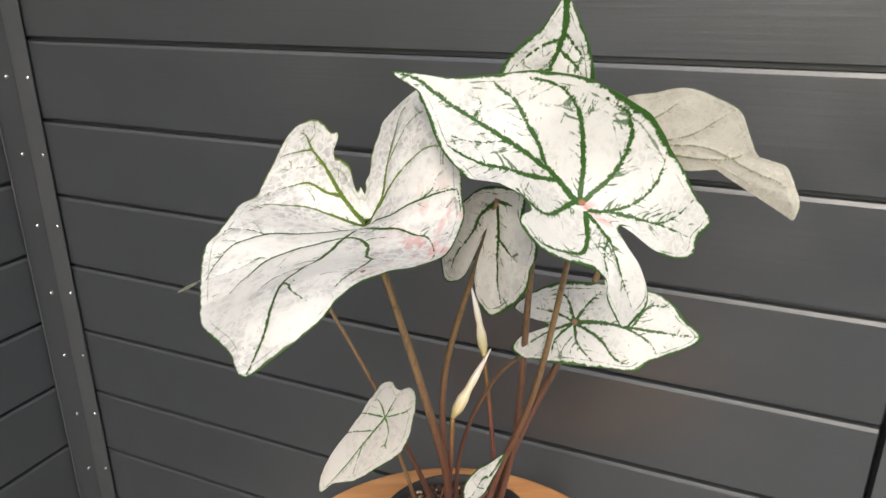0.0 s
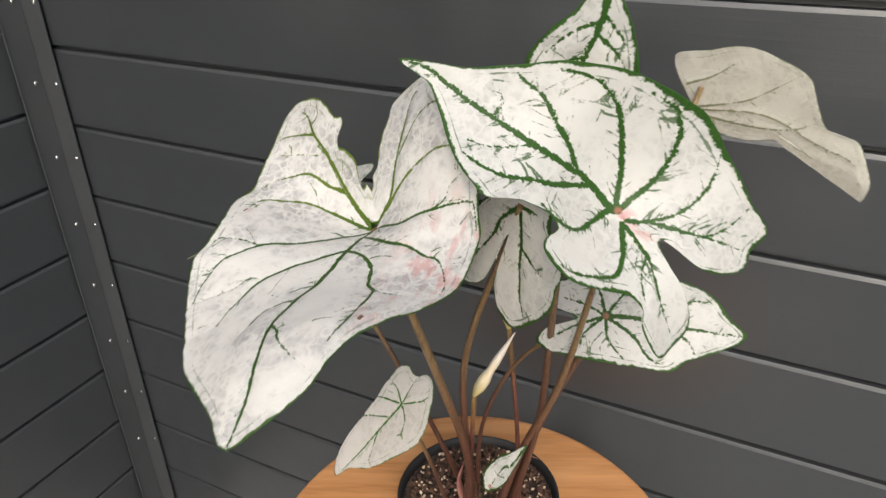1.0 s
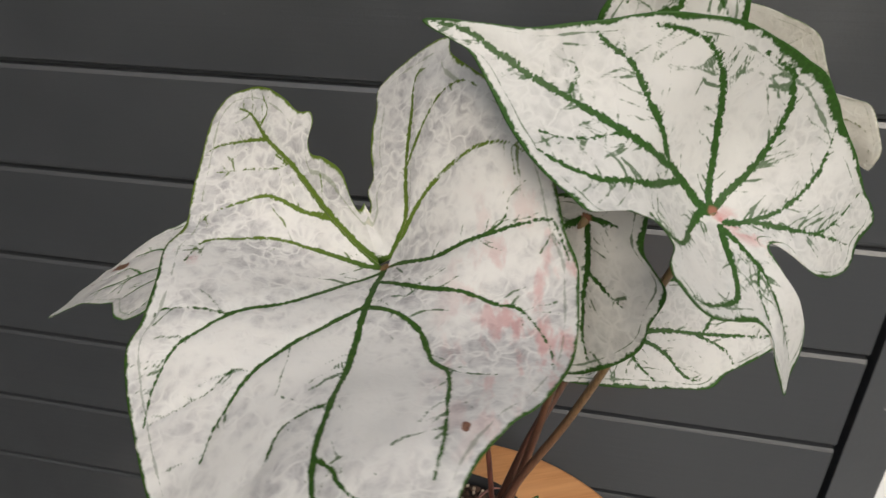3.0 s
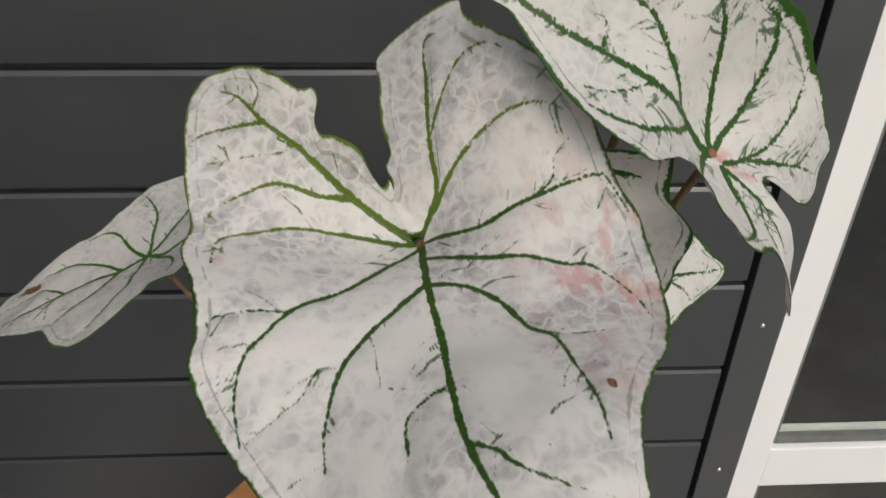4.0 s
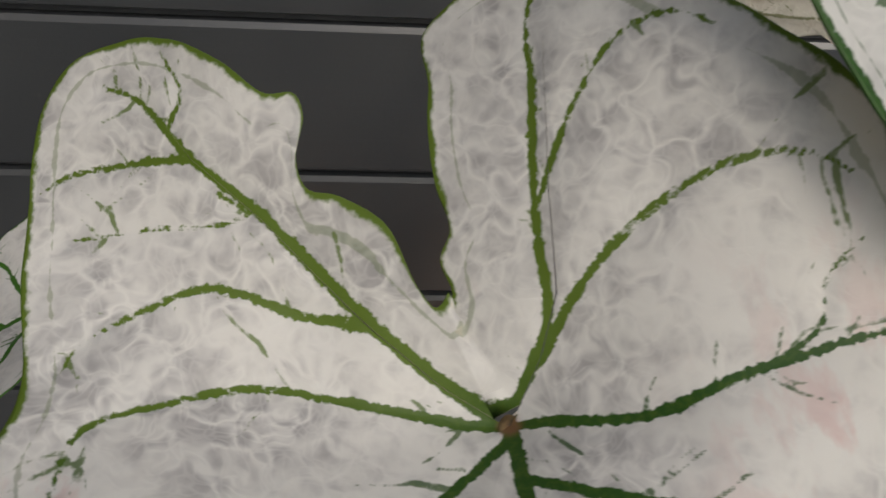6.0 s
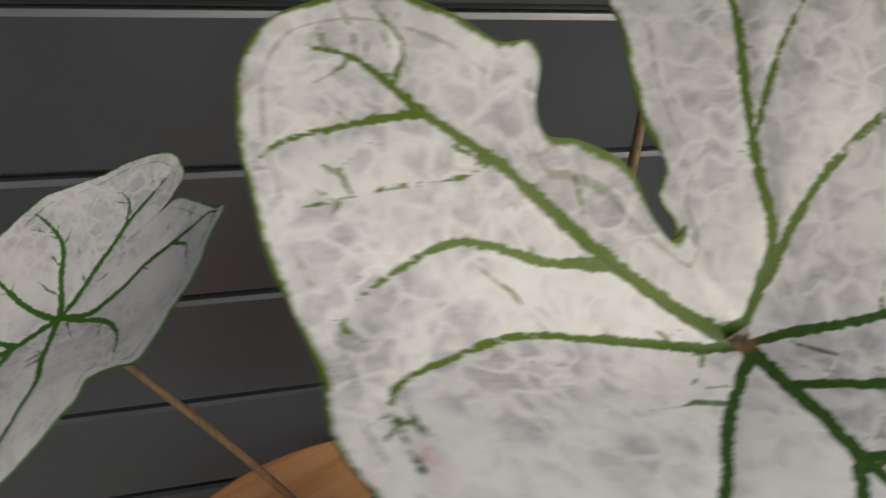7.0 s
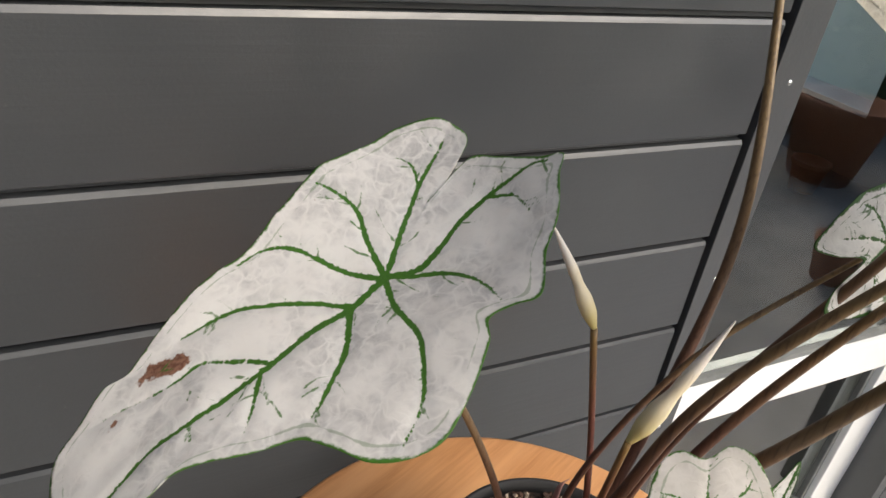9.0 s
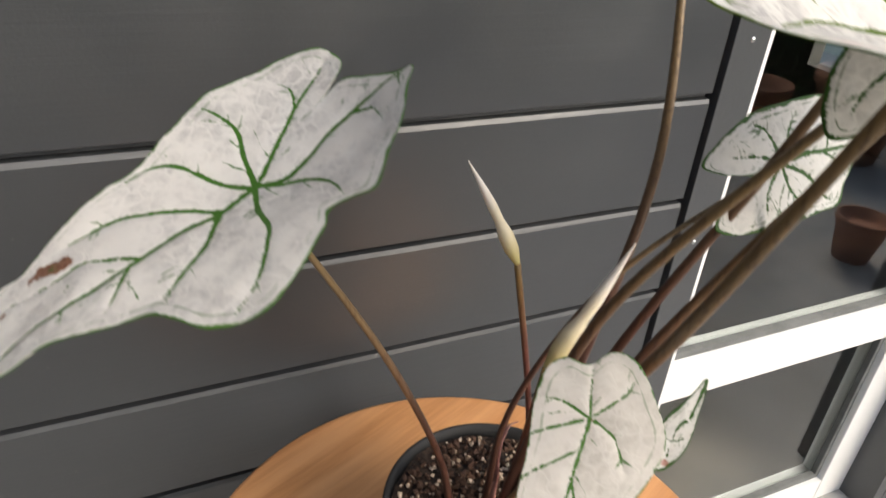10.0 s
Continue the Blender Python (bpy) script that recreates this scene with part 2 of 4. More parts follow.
def turned(profile, seg=72):
    """A profile of (radius, height) pairs turned round z."""
    bm = bmesh.new()
    rings = []
    for r, z in profile:
        rings.append([bm.verts.new((r * math.cos(2 * math.pi * i / seg), r * math.sin(2 * math.pi * i / seg), z)) for i in range(seg)] if r > 1e-6 else [bm.verts.new((0, 0, z))])
    for a, b in zip(rings, rings[1:]):
        for i in range(seg):
            j = (i + 1) % seg
            f = [a[i % len(a)], a[j % len(a)], b[j % len(b)], b[i % len(b)]]
            f = [v for q, v in enumerate(f) if v not in f[:q]]
            if len(f) > 2:
                bm.faces.new(f)
    bmesh.ops.recalc_face_normals(bm, faces=bm.faces[:])
    for f in bm.faces:
        f.smooth = True
    return bm


def holder(name, at, label, category, kind="", group=""):
    ob = new(name)
    ob.matrix_world = Matrix.Translation(at)
    ob.empty_display_size = 0.05
    return tagged(ob, label, category, group, kind)


def shared(name, me, parent, m):
    ob = new(name, me)
    ob.parent = parent
    ob.matrix_basis = m
    return ob


Z0, P = 1.42, 0.14

# ---- ground and surroundings ----
bm = bmesh.new()
bmesh.ops.create_grid(bm, x_segments=8, y_segments=8, size=400)
tagged(part("ground", bm, M_PAVING), "grey concrete paving of the patio", "ground", kind="structure")

# ---- cladding ----
BOARD = ((0.010, -0.0012), (0.0022, -0.0012), (0.0, -0.0062), (0.0, -P + 0.0075), (0.0015, -P + 0.0065), (0.010, -P + 0.0065), (0.010, -P), (0.022, -P), (0.022, -0.0012))
X_L, X_R = -0.225, 1.159


def clad(name, x0, x1, lift, material, turn, label):
    wall = holder(name, (0, 0, 0), label, "wall", "structure")
    core = part("wall_core", box(x0 - 0.03, 0.022, 0.0, x1 + 0.05, 0.12, 2.52), M_BACK, wall)
    core.matrix_basis = turn
    me = None
    for k in range(-7, 10):
        top = Z0 - k * P + lift - 0.002
        if me is None:
            first = part("board", prism(BOARD, x1 - x0), material, wall)
            me = first.data
            first.matrix_basis = turn @ Matrix.Translation((x0, 0, top))
        else:
            shared("board", me, wall, turn @ Matrix.Translation((x0, 0, top)))
    return wall


clad("wall_back", X_L, X_R, 0.0, M_BOARD, Matrix.Identity(4), "back wall of dark grey painted shiplap boards")
clad("wall_left", 0.03, 2.6, 0.031, M_SIDE, Matrix.Translation((-0.244, 0, 0)) @ Matrix.Rotation(radians(90), 4, "Z") @ Matrix.Translation((-2.63, 0, 0)), "side wall of dark grey painted shiplap boards")
clad("wall_right", 2.10, 4.6, 0.0, M_BOARD, Matrix.Identity(4), "grey boarded wall beyond the glazed door")


def rivet_mesh():
    bm = turned(((0.0, 0.0016), (0.0018, 0.0014), (0.0031, 0.0007), (0.0036, 0.0)), 14)
    bmesh.ops.rotate(bm, verts=bm.verts[:], cent=(0, 0, 0), matrix=Matrix.Rotation(radians(90), 3, "X"))
    return bm


RIVET = part("rivet", rivet_mesh(), M_RIVET)
corner = holder("corner_trim", (-0.240, 0, 0), "grey folded metal corner trim with bright rivets", "trim", "structure")
part("flange", box(0.0, -0.010, 0, 0.045, -0.007, 2.5, 0.001), M_TRIM, corner)
part("flange", box(0.000, -0.056, 0, 0.003, -0.0105, 2.5, 0.001), M_TRIM, corner)
part("lip", box(0.0015, -0.058, 0, 0.0055, -0.0565, 2.5), M_TRIM, corner)
for i in range(-3, 8):
    z = 1.355 - 0.1370 * i
    shared("rivet", RIVET.data, corner, Matrix.Translation((0.0335, -0.0100, z)))
    shared("rivet", RIVET.data, corner, Matrix.Translation((0.003, -0.025, z + 0.002)) @ Matrix.Rotation(radians(90), 4, "Z"))
bpy.data.objects.remove(RIVET)

jamb = holder("jamb_trim", (1.1665, 0, 0), "grey folded metal trim with rivets beside the door", "trim", "structure")
part("face_plate", box(0.0, -0.005, 0, 0.055, 0.020, 2.5, 0.0012), M_TRIM, jamb)
part("return", box(0.0515, 0.0205, 0, 0.0548, 0.076, 2.5, 0.0008), M_TRIM, jamb)
jamb_rivet = part("rivet", rivet_mesh(), M_RIVET, jamb)
jamb_rivet.matrix_basis = Matrix.Translation((0.0285, -0.0050, 1.208))
for i in (-3, -2, -1, 1, 2, 3):
    shared("rivet", jamb_rivet.data, jamb, Matrix.Translation((0.0285, -0.0050, 1.208 - 0.272 * i)))

# ---- glazed door ----
DX0, DX1, DY = 1.212, 2.075, 0.078
door = holder("door_1", (DX0, DY, 0), "white PVC door with two clear glass panes", "door", "structure")
w, s = DX1 - DX0, 0.114
zr0, zr1, zb = 0.524, 0.612, 0.070
part("stile", box(0, 0, 0, s, 0.065, 2.3, 0.003), M_WHITE, door)
xi0, xi1 = s, 0.750
part("stile", box(xi1, 0, 0, w, 0.065, 2.3, 0.003), M_WHITE, door)
part("middle_rail", box(xi0, 0.001, zr0, xi1, 0.064, zr1, 0.003), M_WHITE, door)
part("bottom_rail", box(xi0, 0.001, 0, xi1, 0.064, zb, 0.003), M_WHITE, door)
part("top_rail", box(xi0, 0.001, 2.18, xi1, 0.064, 2.3, 0.003), M_WHITE, door)
for z0, z1 in ((zb, zr0), (zr1, 2.18)):
    pane = part("pane", box(xi0 - 0.004, 0.030, z0 - 0.004, xi1 + 0.004, 0.036, z1 + 0.004), M_GLASS, door)
    pane.visible_shadow = False
    for a in ((xi0, z0, xi0 + 0.014, z1), (xi1 - 0.014, z0, xi1, z1), (xi0 + 0.014, z0, xi1 - 0.014, z0 + 0.014), (xi0 + 0.014, z1 - 0.014, xi1 - 0.014, z1)):
        bead = part("glazing_bead", box(a[0], 0.014, a[1], a[2], 0.029, a[3], 0.002), M_SEAL, door)
tagged(part("lintel", box(1.14, 0.0, 2.305, 2.11, 0.12, 2.52), M_BOARD), "grey boarding over the door", "lintel", kind="structure")
tagged(part("jamb_right", box(2.058, 0.0, 0.0, 2.098, 0.12, 2.305, 0.002), M_TRIM), "grey metal jamb of the door", "trim", kind="structure")

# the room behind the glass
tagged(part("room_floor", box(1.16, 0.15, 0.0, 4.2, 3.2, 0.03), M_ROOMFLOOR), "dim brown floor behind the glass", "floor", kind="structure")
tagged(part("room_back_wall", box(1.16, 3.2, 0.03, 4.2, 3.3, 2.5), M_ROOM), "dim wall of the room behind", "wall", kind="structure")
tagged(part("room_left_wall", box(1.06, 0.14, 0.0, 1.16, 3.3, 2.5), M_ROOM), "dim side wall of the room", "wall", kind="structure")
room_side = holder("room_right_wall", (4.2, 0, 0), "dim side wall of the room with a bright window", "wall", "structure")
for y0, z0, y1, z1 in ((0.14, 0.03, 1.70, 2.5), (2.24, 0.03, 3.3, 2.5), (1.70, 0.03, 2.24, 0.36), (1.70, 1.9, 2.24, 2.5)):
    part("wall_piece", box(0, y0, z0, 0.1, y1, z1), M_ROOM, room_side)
tagged(part("far_garden_wall", box(6.0, 0.4, 0.0, 6.1, 4.5, 2.2), M_GARDENWALL), "pale wall outside the room's far window", "wall", kind="structure")
for rx, ry, rr in ((3.6, 1.95, 0.10), (3.35, 1.72, 0.12), (3.75, 1.60, 0.09)):
    g = turned(((0, 0), (rr * 0.7, 0), (rr, rr * 1.6), (rr * 1.08, rr * 1.6), (rr * 1.08, rr * 1.85), (rr * 0.98, rr * 1.85), (rr * 0.9, rr * 1.5), (0, rr * 1.5)), 40)
    tagged(part("room_pot", g, M_TERRA), "terracotta pot on the floor behind the glass", "plant pot", "pots in the room").matrix_world = Matrix.Translation((rx, ry, 0.03))
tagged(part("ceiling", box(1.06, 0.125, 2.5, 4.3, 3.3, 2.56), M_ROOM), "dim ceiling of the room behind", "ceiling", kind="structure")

# ---- the leaves: blade outline and veins in millimetres from the stalk, along the midrib and across it ----
LEAVES = {}
GRID_UPPER = [(x, y) for x in range(-80, 141, 44) for y in range(-60, 61, 40)]
GRID = [(x, y) for x in range(-90, 171, 38) for y in range(-80, 81, 40)]
LEAVES["broad"] = dict(
    at=(0.7345, -0.4875, 1.3635), along=(0.19, -0.916, -0.353), facing=(-0.068, -0.371, 0.926), heart=(1, 1),
    ribs=(((1, 1), (-9, -11), (-22, -23), (-44, -40), (-58, -52), (-76, -62)), ((1, 1), (-8, 9), (-17, 14), (-33, 16), (-55, 20), (-69, 23))),
    tilt=(4.5, -0.36, -0.78),
    bend=(0.0, 0.0, 0.0, 0.0, 0.0, 0.0, 0.0),
    fan=(("c", 0, 0, -13.62), ("c", 0, 1, 56.48), ("c", 0, 2, -19.41), ("c", 1, 1, -8.19), ("c", 1, 2, 9.54), ("c", 2, 1, 12.36), ("c", 2, 2, -11.1), ("c", 3, 1, -1.49), ("c", 3, 2, 3.25), ("s", 1, 1, 8.29), ("s", 1, 2, 6.85), ("s", 2, 1, -6.5), ("s", 2, 2, -3.67), ("s", 3, 1, 3.8), ("s", 3, 2, 2.85), ("s", 0.5, 1, -4.66), ("s", 0.5, 2, 0.68), ("s", 1.5, 1, 6.06), ("s", 1.5, 2, 4.59), ("s", 2.5, 1, -4.48), ("s", 2.5, 2, -2.18)),
    swell=tuple((x, y, k) for (x, y), k in zip(GRID, (-3.8, -2.7, -2.4, 6.4, 5.4, -7.9, 3.2, -5.3, 3.8, 6.8, -3.1, -13.6, -1.4, 6.7, 3.6, 7.6, 2.6, 1.0, 0.3, -3.6, -1.8, -0.9, -4.8, -5.2, -10.3, -2.1, -3.2, 6.6, 5.4, -0.8, -0.6, 1.2, 5.1, 1.3, 0.3))),
    rim=((-21, -9), (-25, -12), (-36, -16), (-43, -24), (-46, -30), (-51, -31), (-57, -28), (-61, -29), (-63, -35), (-72, -43), (-81, -53), (-86, -63), (-88, -75), (-82, -83), (-70, -87), (-59, -88), (-44, -89), (-17, -87), (-4, -89), (22, -83), (44, -82), (53, -84), (68, -81), (126, -49), (153, -16), (167, -2), (152, 21), (141, 31), (115, 40), (97, 52), (90, 60), (68, 73), (41, 78), (28, 79), (16, 76), (-8, 73), (-30, 65), (-43, 53), (-65, 37), (-73, 36), (-79, 16), (-79, 5), (-77, 0), (-66, -1), (-58, -3), (-46, -4), (-36, -3), (-32, -6), (-25, -5)),
    veins=((1.0, ((1, 1), (30, -2), (60, -3), (84, -5), (107, -5), (141, 2), (162, 0), (167, -2))),
           (1.0, ((1, 1), (-10, -11), (-23, -23), (-45, -40), (-58, -52), (-73, -61), (-80, -69))),
           (0.55, ((-58, -52), (-62, -64), (-65, -78), (-63, -86))),
           (0.7, ((-22, -23), (-28, -38), (-35, -52), (-34, -65), (-29, -77), (-23, -81))),
           (0.75, ((1, 1), (-2, -10), (-10, -31), (-15, -47), (-14, -62), (-10, -76), (1, -78), (7, -78))),
           (0.75, ((4, 0), (15, -17), (27, -32), (35, -49), (46, -60), (54, -67), (67, -71), (84, -70))),
           (0.45, ((37, -51), (35, -64), (36, -74), (39, -79))),
           (0.75, ((30, -2), (41, -15), (53, -28), (64, -37), (76, -42), (86, -45), (99, -46))),
           (0.55, ((83, -7), (84, -12), (90, -20), (102, -22), (107, -24))),
           (0.85, ((-1, 1), (-7, 7), (-15, 12), (-31, 13), (-52, 17), (-65, 19), (-70, 23))),
           (0.7, ((-7, 8), (-17, 19), (-23, 32), (-24, 44), (-21, 57), (-16, 63))),
           (0.4, ((-33, 14), (-45, 23), (-52, 33), (-50, 42), (-45, 47))),
           (0.75, ((1, 1), (9, 23), (8, 39), (8, 52), (9, 69), (13, 73), (26, 76))),
           (0.75, ((14, 1), (24, 19), (31, 37), (38, 48), (41, 56), (50, 62), (61, 66), (72, 66))),
           (0.8, ((31, -1), (37, 11), (47, 20), (64, 26), (71, 32), (88, 33), (102, 33), (115, 31))),
           (0.35, ((64, 26), (71, 36), (73, 48))),
           (0.55, ((104, -5), (110, 2), (115, 5), (124, 16), (130, 26))),
           (0.35, ((-51, -48), (-46, -43), (-46, -51), (-49, -64), (-51, -80))),
           (0.4, ((-65, -56), (-71, -52), (-80, -55))),
           (0.3, ((64, -37), (63, -44), (72, -51), (76, -58), (83, -68))),
           (0.3, ((9, 40), (5, 53), (-2, 56), (-6, 63))),
           (0.2, ((24, 19), (30, 10))),),
)
LEAVES["upper"] = dict(
    at=(0.8737, -0.4431, 1.3731), along=(-0.735, -0.283, 0.616), facing=(0.648, -0.562, 0.515), heart=(-1, -2),
    tilt=(3.1, 0.16, -0.27),
    bend=(-0.0096, 0.0074, 0.0705, -0.0022, -0.0276, 0.0278, -0.0296),
    swell=((-76, -10, 0.8), (-76, 32, -2.8), (-34, -52, 1.9), (-34, -10, 1.8), (-34, 32, 2.0), (8, -52, 3.8), (8, -10, -9.9), (8, 32, 3.1), (50, -52, 4.2), (50, -10, -1.1), (50, 32, 4.6),) + tuple((x, y, k) for (x, y), k in zip(GRID_UPPER, (-4.3, 1.6, 3.9, -1.5, 1.0, 8.1, 4.5, 1.9, 1.0, -5.7, -7.5, 0.3, 1.0, 4.9, 3.5, -0.0, -0.1, 0.2, -0.5, -0.7, -0.2, -1.0, -1.1, -0.3))),
    rim=((147, -2), (130, -9), (116, -14), (106, -20), (93, -28), (80, -37), (63, -44), (47, -50), (26, -55), (5, -57), (-11, -55), (-24, -51), (-42, -46), (-56, -42), (-71, -40), (-78, -36), (-77, -25), (-81, -15), (-68, -3), (-50, 3), (-32, -1), (-26, 3), (-41, 14), (-58, 21), (-71, 31), (-68, 47), (-62, 57), (-38, 52), (-34, 44), (-24, 42), (-6, 49), (10, 56), (24, 57), (35, 53), (37, 47), (32, 35), (39, 31), (50, 33), (62, 37), (75, 45), (83, 41), (96, 32), (104, 23), (116, 10), (128, 1), (137, 0)),
    veins=((1.15, ((1, -1), (24, -5), (43, -1), (64, 2), (90, 1), (113, -2), (130, -5), (144, -3))),
           (0.9, ((23, -3), (42, 12), (56, 20), (71, 28), (84, 29), (93, 27))),
           (0.8, ((35, -5), (49, -11), (62, -15), (73, -20), (85, -22), (93, -23))),
           (0.9, ((1, -4), (11, -20), (24, -30), (38, -37), (47, -39), (62, -39), (77, -34))),
           (0.9, ((-1, -3), (-5, -20), (-5, -33), (1, -45), (11, -51), (18, -52), (31, -50))),
           (0.7, ((-7, 1), (-17, -5), (-27, -17), (-30, -30), (-27, -42), (-20, -51))),
           (0.7, ((-18, -5), (-31, -8), (-46, -13), (-70, -21))),
           (0.4, ((-46, -13), (-54, -24), (-57, -39))),
           (0.7, ((-6, 3), (-24, 14), (-31, 21), (-42, 32), (-61, 41))),
           (0.9, ((-6, 4), (-12, 21), (-12, 34), (-7, 40), (12, 51), (23, 53))),
           (1.0, ((3, -1), (9, 11), (18, 25), (31, 30), (45, 29))),
           (0.4, ((90, 1), (90, -8), (95, -13))),
           (0.4, ((-24, 14), (-26, 28), (-35, 41))),
           (0.3, ((64, 2), (75, 11), (84, 17), (94, 19))),),
)
LEAVES["wall_side"] = dict(
    at=(0.5603, -0.3309, 1.2605), along=(-0.822, -0.392, -0.413), facing=(-0.387, -0.148, 0.91), heart=(-0, 0),
    bend=(0.0118, -0.002, 0.0197, -0.0058, 0.0188, -0.0136, -0.0121),
    swell=((-69, -36, -1.4), (-69, 48, 3.6), (-27, -36, 6.0), (-27, 6, -4.8), (-27, 48, -2.1), (15, 6, -4.9), (15, 48, 6.3), (57, 6, 4.0), (57, 48, -1.6), (99, -36, -1.6), (99, 6, 0.8), (99, 48, -2.8),),
    rim=((-37, -7), (-57, -8), (-70, -10), (-74, -16), (-74, -31), (-60, -42), (-42, -46), (-24, -53), (-9, -53), (10, -52), (28, -50), (47, -53), (65, -52), (82, -49), (90, -48), (99, -52), (116, -47), (126, -44), (134, -32), (137, -22), (136, -13), (128, -5), (114, 5), (104, 5), (93, 12), (84, 21), (71, 31), (67, 42), (63, 56), (55, 65), (45, 70), (27, 67), (8, 60), (0, 54), (-9, 58), (-16, 64), (-34, 55), (-50, 50), (-65, 41), (-72, 38), (-70, 27), (-67, 9), (-63, -3)),
    veins=((1.0, ((1, 2), (19, 2), (39, -1), (58, -1), (76, -4), (88, -7), (103, -11), (121, -10), (134, -13))),
           (0.8, ((1, 2), (-7, -14), (-16, -28), (-17, -40), (-15, -50))),
           (0.8, ((1, 2), (-14, -5), (-41, -15), (-59, -19), (-69, -22))),
           (1.0, ((1, 2), (-11, 11), (-33, 11), (-50, 15), (-66, 25), (-69, 32))),
           (0.8, ((-2, 6), (-12, 21), (-14, 37), (-9, 52))),
           (0.8, ((3, 4), (11, 17), (18, 36), (31, 50), (41, 57), (53, 60))),
           (0.8, ((2, 3), (9, -15), (13, -35), (21, -45), (33, -48))),
           (0.8, ((19, 2), (29, -14), (45, -31), (56, -37), (68, -41))),
           (0.85, ((21, 2), (37, 17), (55, 26), (63, 28))),
           (0.6, ((56, -2), (62, -13), (71, -25), (83, -28), (106, -41))),
           (0.6, ((60, -2), (70, 7), (79, 13))),
           (0.5, ((-50, 15), (-53, 26), (-48, 38))),
           (0.4, ((89, -6), (92, -1))),
           (0.35, ((-41, -15), (-48, -25), (-46, -37))),),
)
LEAVES["small"] = dict(
    at=(0.7048, -0.4116, 1.1469), along=(-0.522, -0.423, -0.741), facing=(-0.365, -0.674, 0.642), heart=(0, 0),
    bend=(0.0, 0.0, 0.0),
    rim=((-25, -10), (-35, -1), (-35, 11), (-19, 27), (0, 38), (34, 30), (58, 19), (76, 4), (91, -1), (79, -16), (22, -26), (3, -30), (-15, -30), (-24, -23)),
    veins=((0.75, ((0, -1), (32, 0), (59, 1), (87, 0))),
           (0.5, ((0, -1), (-3, -18), (0, -33))),
           (0.5, ((0, -1), (-13, -5), (-28, -9))),
           (0.5, ((0, -1), (-17, 12), (-24, 14))),
           (0.5, ((0, -1), (5, 13), (19, 23))),
           (0.45, ((31, -1), (44, 7), (56, 15))),
           (0.5, ((2, -4), (19, -28), (34, -37))),
           (0.5, ((16, -1), (41, -25), (60, -32))),),
)
LEAVES["middle"] = dict(
    at=(0.8178, -0.4548, 1.3697), along=(-0.089, 0.116, 0.989), facing=(-0.498, -0.865, 0.056), heart=(0, 0),
    bend=(0.0, 0.0, 0.0),
    rim=((-21, 12), (-57, 25), (-73, 22), (-81, 11), (-74, -6), (-55, -28), (-42, -32), (-25, -38), (-10, -28), (2, -28), (9, -28), (10, -19), (11, 1), (7, 19), (-6, 39), (-36, 64), (-65, 60), (-58, 38), (-45, 28), (-30, 19)),
    veins=((0.9, ((1, 0), (-20, -1), (-38, 1), (-59, 1), (-71, -2))),
           (0.8, ((1, 0), (-1, -15))),
           (0.6, ((-25, -1), (-38, -19))),
           (0.8, ((-1, 3), (-10, 17), (-23, 26), (-44, 48), (-55, 53))),),
)
LEAVES["rear"] = dict(
    at=(0.8541, -0.3543, 1.2435), along=(0.997, 0.066, 0.039), facing=(0.039, -0.874, 0.484), heart=(0, 0),
    bend=(-0.024, 0.0, 0.0),
    rim=((-23, -5), (-43, 1), (-54, 8), (-45, 17), (-19, 31), (7, 34), (33, 35), (57, 33), (75, 25), (87, 12), (100, 0), (82, -14), (62, -24), (52, -33), (31, -34), (5, -35), (-24, -35), (-44, -33), (-52, -28), (-46, -18)),
    veins=((1.0, ((0, 0), (19, 2), (41, 1), (69, 0), (99, 0))),
           (0.8, ((0, 0), (21, -11), (35, -26), (47, -29))),
           (0.7, ((0, 0), (4, -17), (16, -29))),
           (0.7, ((0, 0), (-14, -15), (-17, -32))),
           (0.7, ((0, 0), (-16, 6), (-36, 9))),
           (0.7, ((0, 0), (-8, 19), (-18, 25))),
           (0.7, ((0, 0), (9, 16), (19, 28))),
           (0.6, ((41, 1), (61, -10), (68, -23))),
           (0.6, ((46, 2), (58, 20), (76, 20))),
           (0.6, ((0, 0), (-22, -11), (-42, -25))),),
)
LEAVES["top"] = dict(
    at=(0.8458, -0.4360, 1.4589), along=(0.086, -0.133, 0.987), facing=(0.252, -0.956, -0.151), heart=(-21, 1),
    bend=(0.0, 0.0, 0.0),
    rim=((41, -5), (26, -15), (12, -22), (-11, -28), (-22, -25), (-29, -2), (-25, 18), (-17, 30), (-8, 32), (9, 21), (21, 8), (35, 0)),
    veins=((1.0, ((39, -5), (19, -6), (-8, 2), (-28, 5))),
           (0.5, ((19, -6), (9, -15), (-1, -22))),
           (0.5, ((15, -4), (8, 10), (-4, 22))),
           (0.5, ((-4, 0), (-10, 16))),
           (0.5, ((9, -3), (-1, -15), (-11, -22))),),
)
LEAVES["drooping"] = dict(
    at=(0.9792, -0.2194, 1.3536), along=(0.591, -0.028, -0.806), facing=(0.252, 0.956, 0.151), heart=(-82, 67),
    bend=(0.0, 0.0, 0.0),
    rim=((-115, 74), (-106, 46), (-95, 19), (-75, 1), (-54, -11), (-30, -7), (-8, -5), (5, -19), (28, -17), (43, -12), (52, 0), (32, -5), (8, 14), (-11, 25), (-29, 60), (-42, 74), (-71, 81)),
    veins=((0.45, ((-74, 94), (-63, 61), (-56, 34), (-57, -7))),
           (0.45, ((-66, 85), (-38, 49), (-21, 19), (-19, -6))),
           (0.5, ((-90, 76), (-86, 53), (-87, 33))),
           (0.35, ((-66, 78), (-40, 32), (-4, 8), (22, -10), (49, -1))),),
)
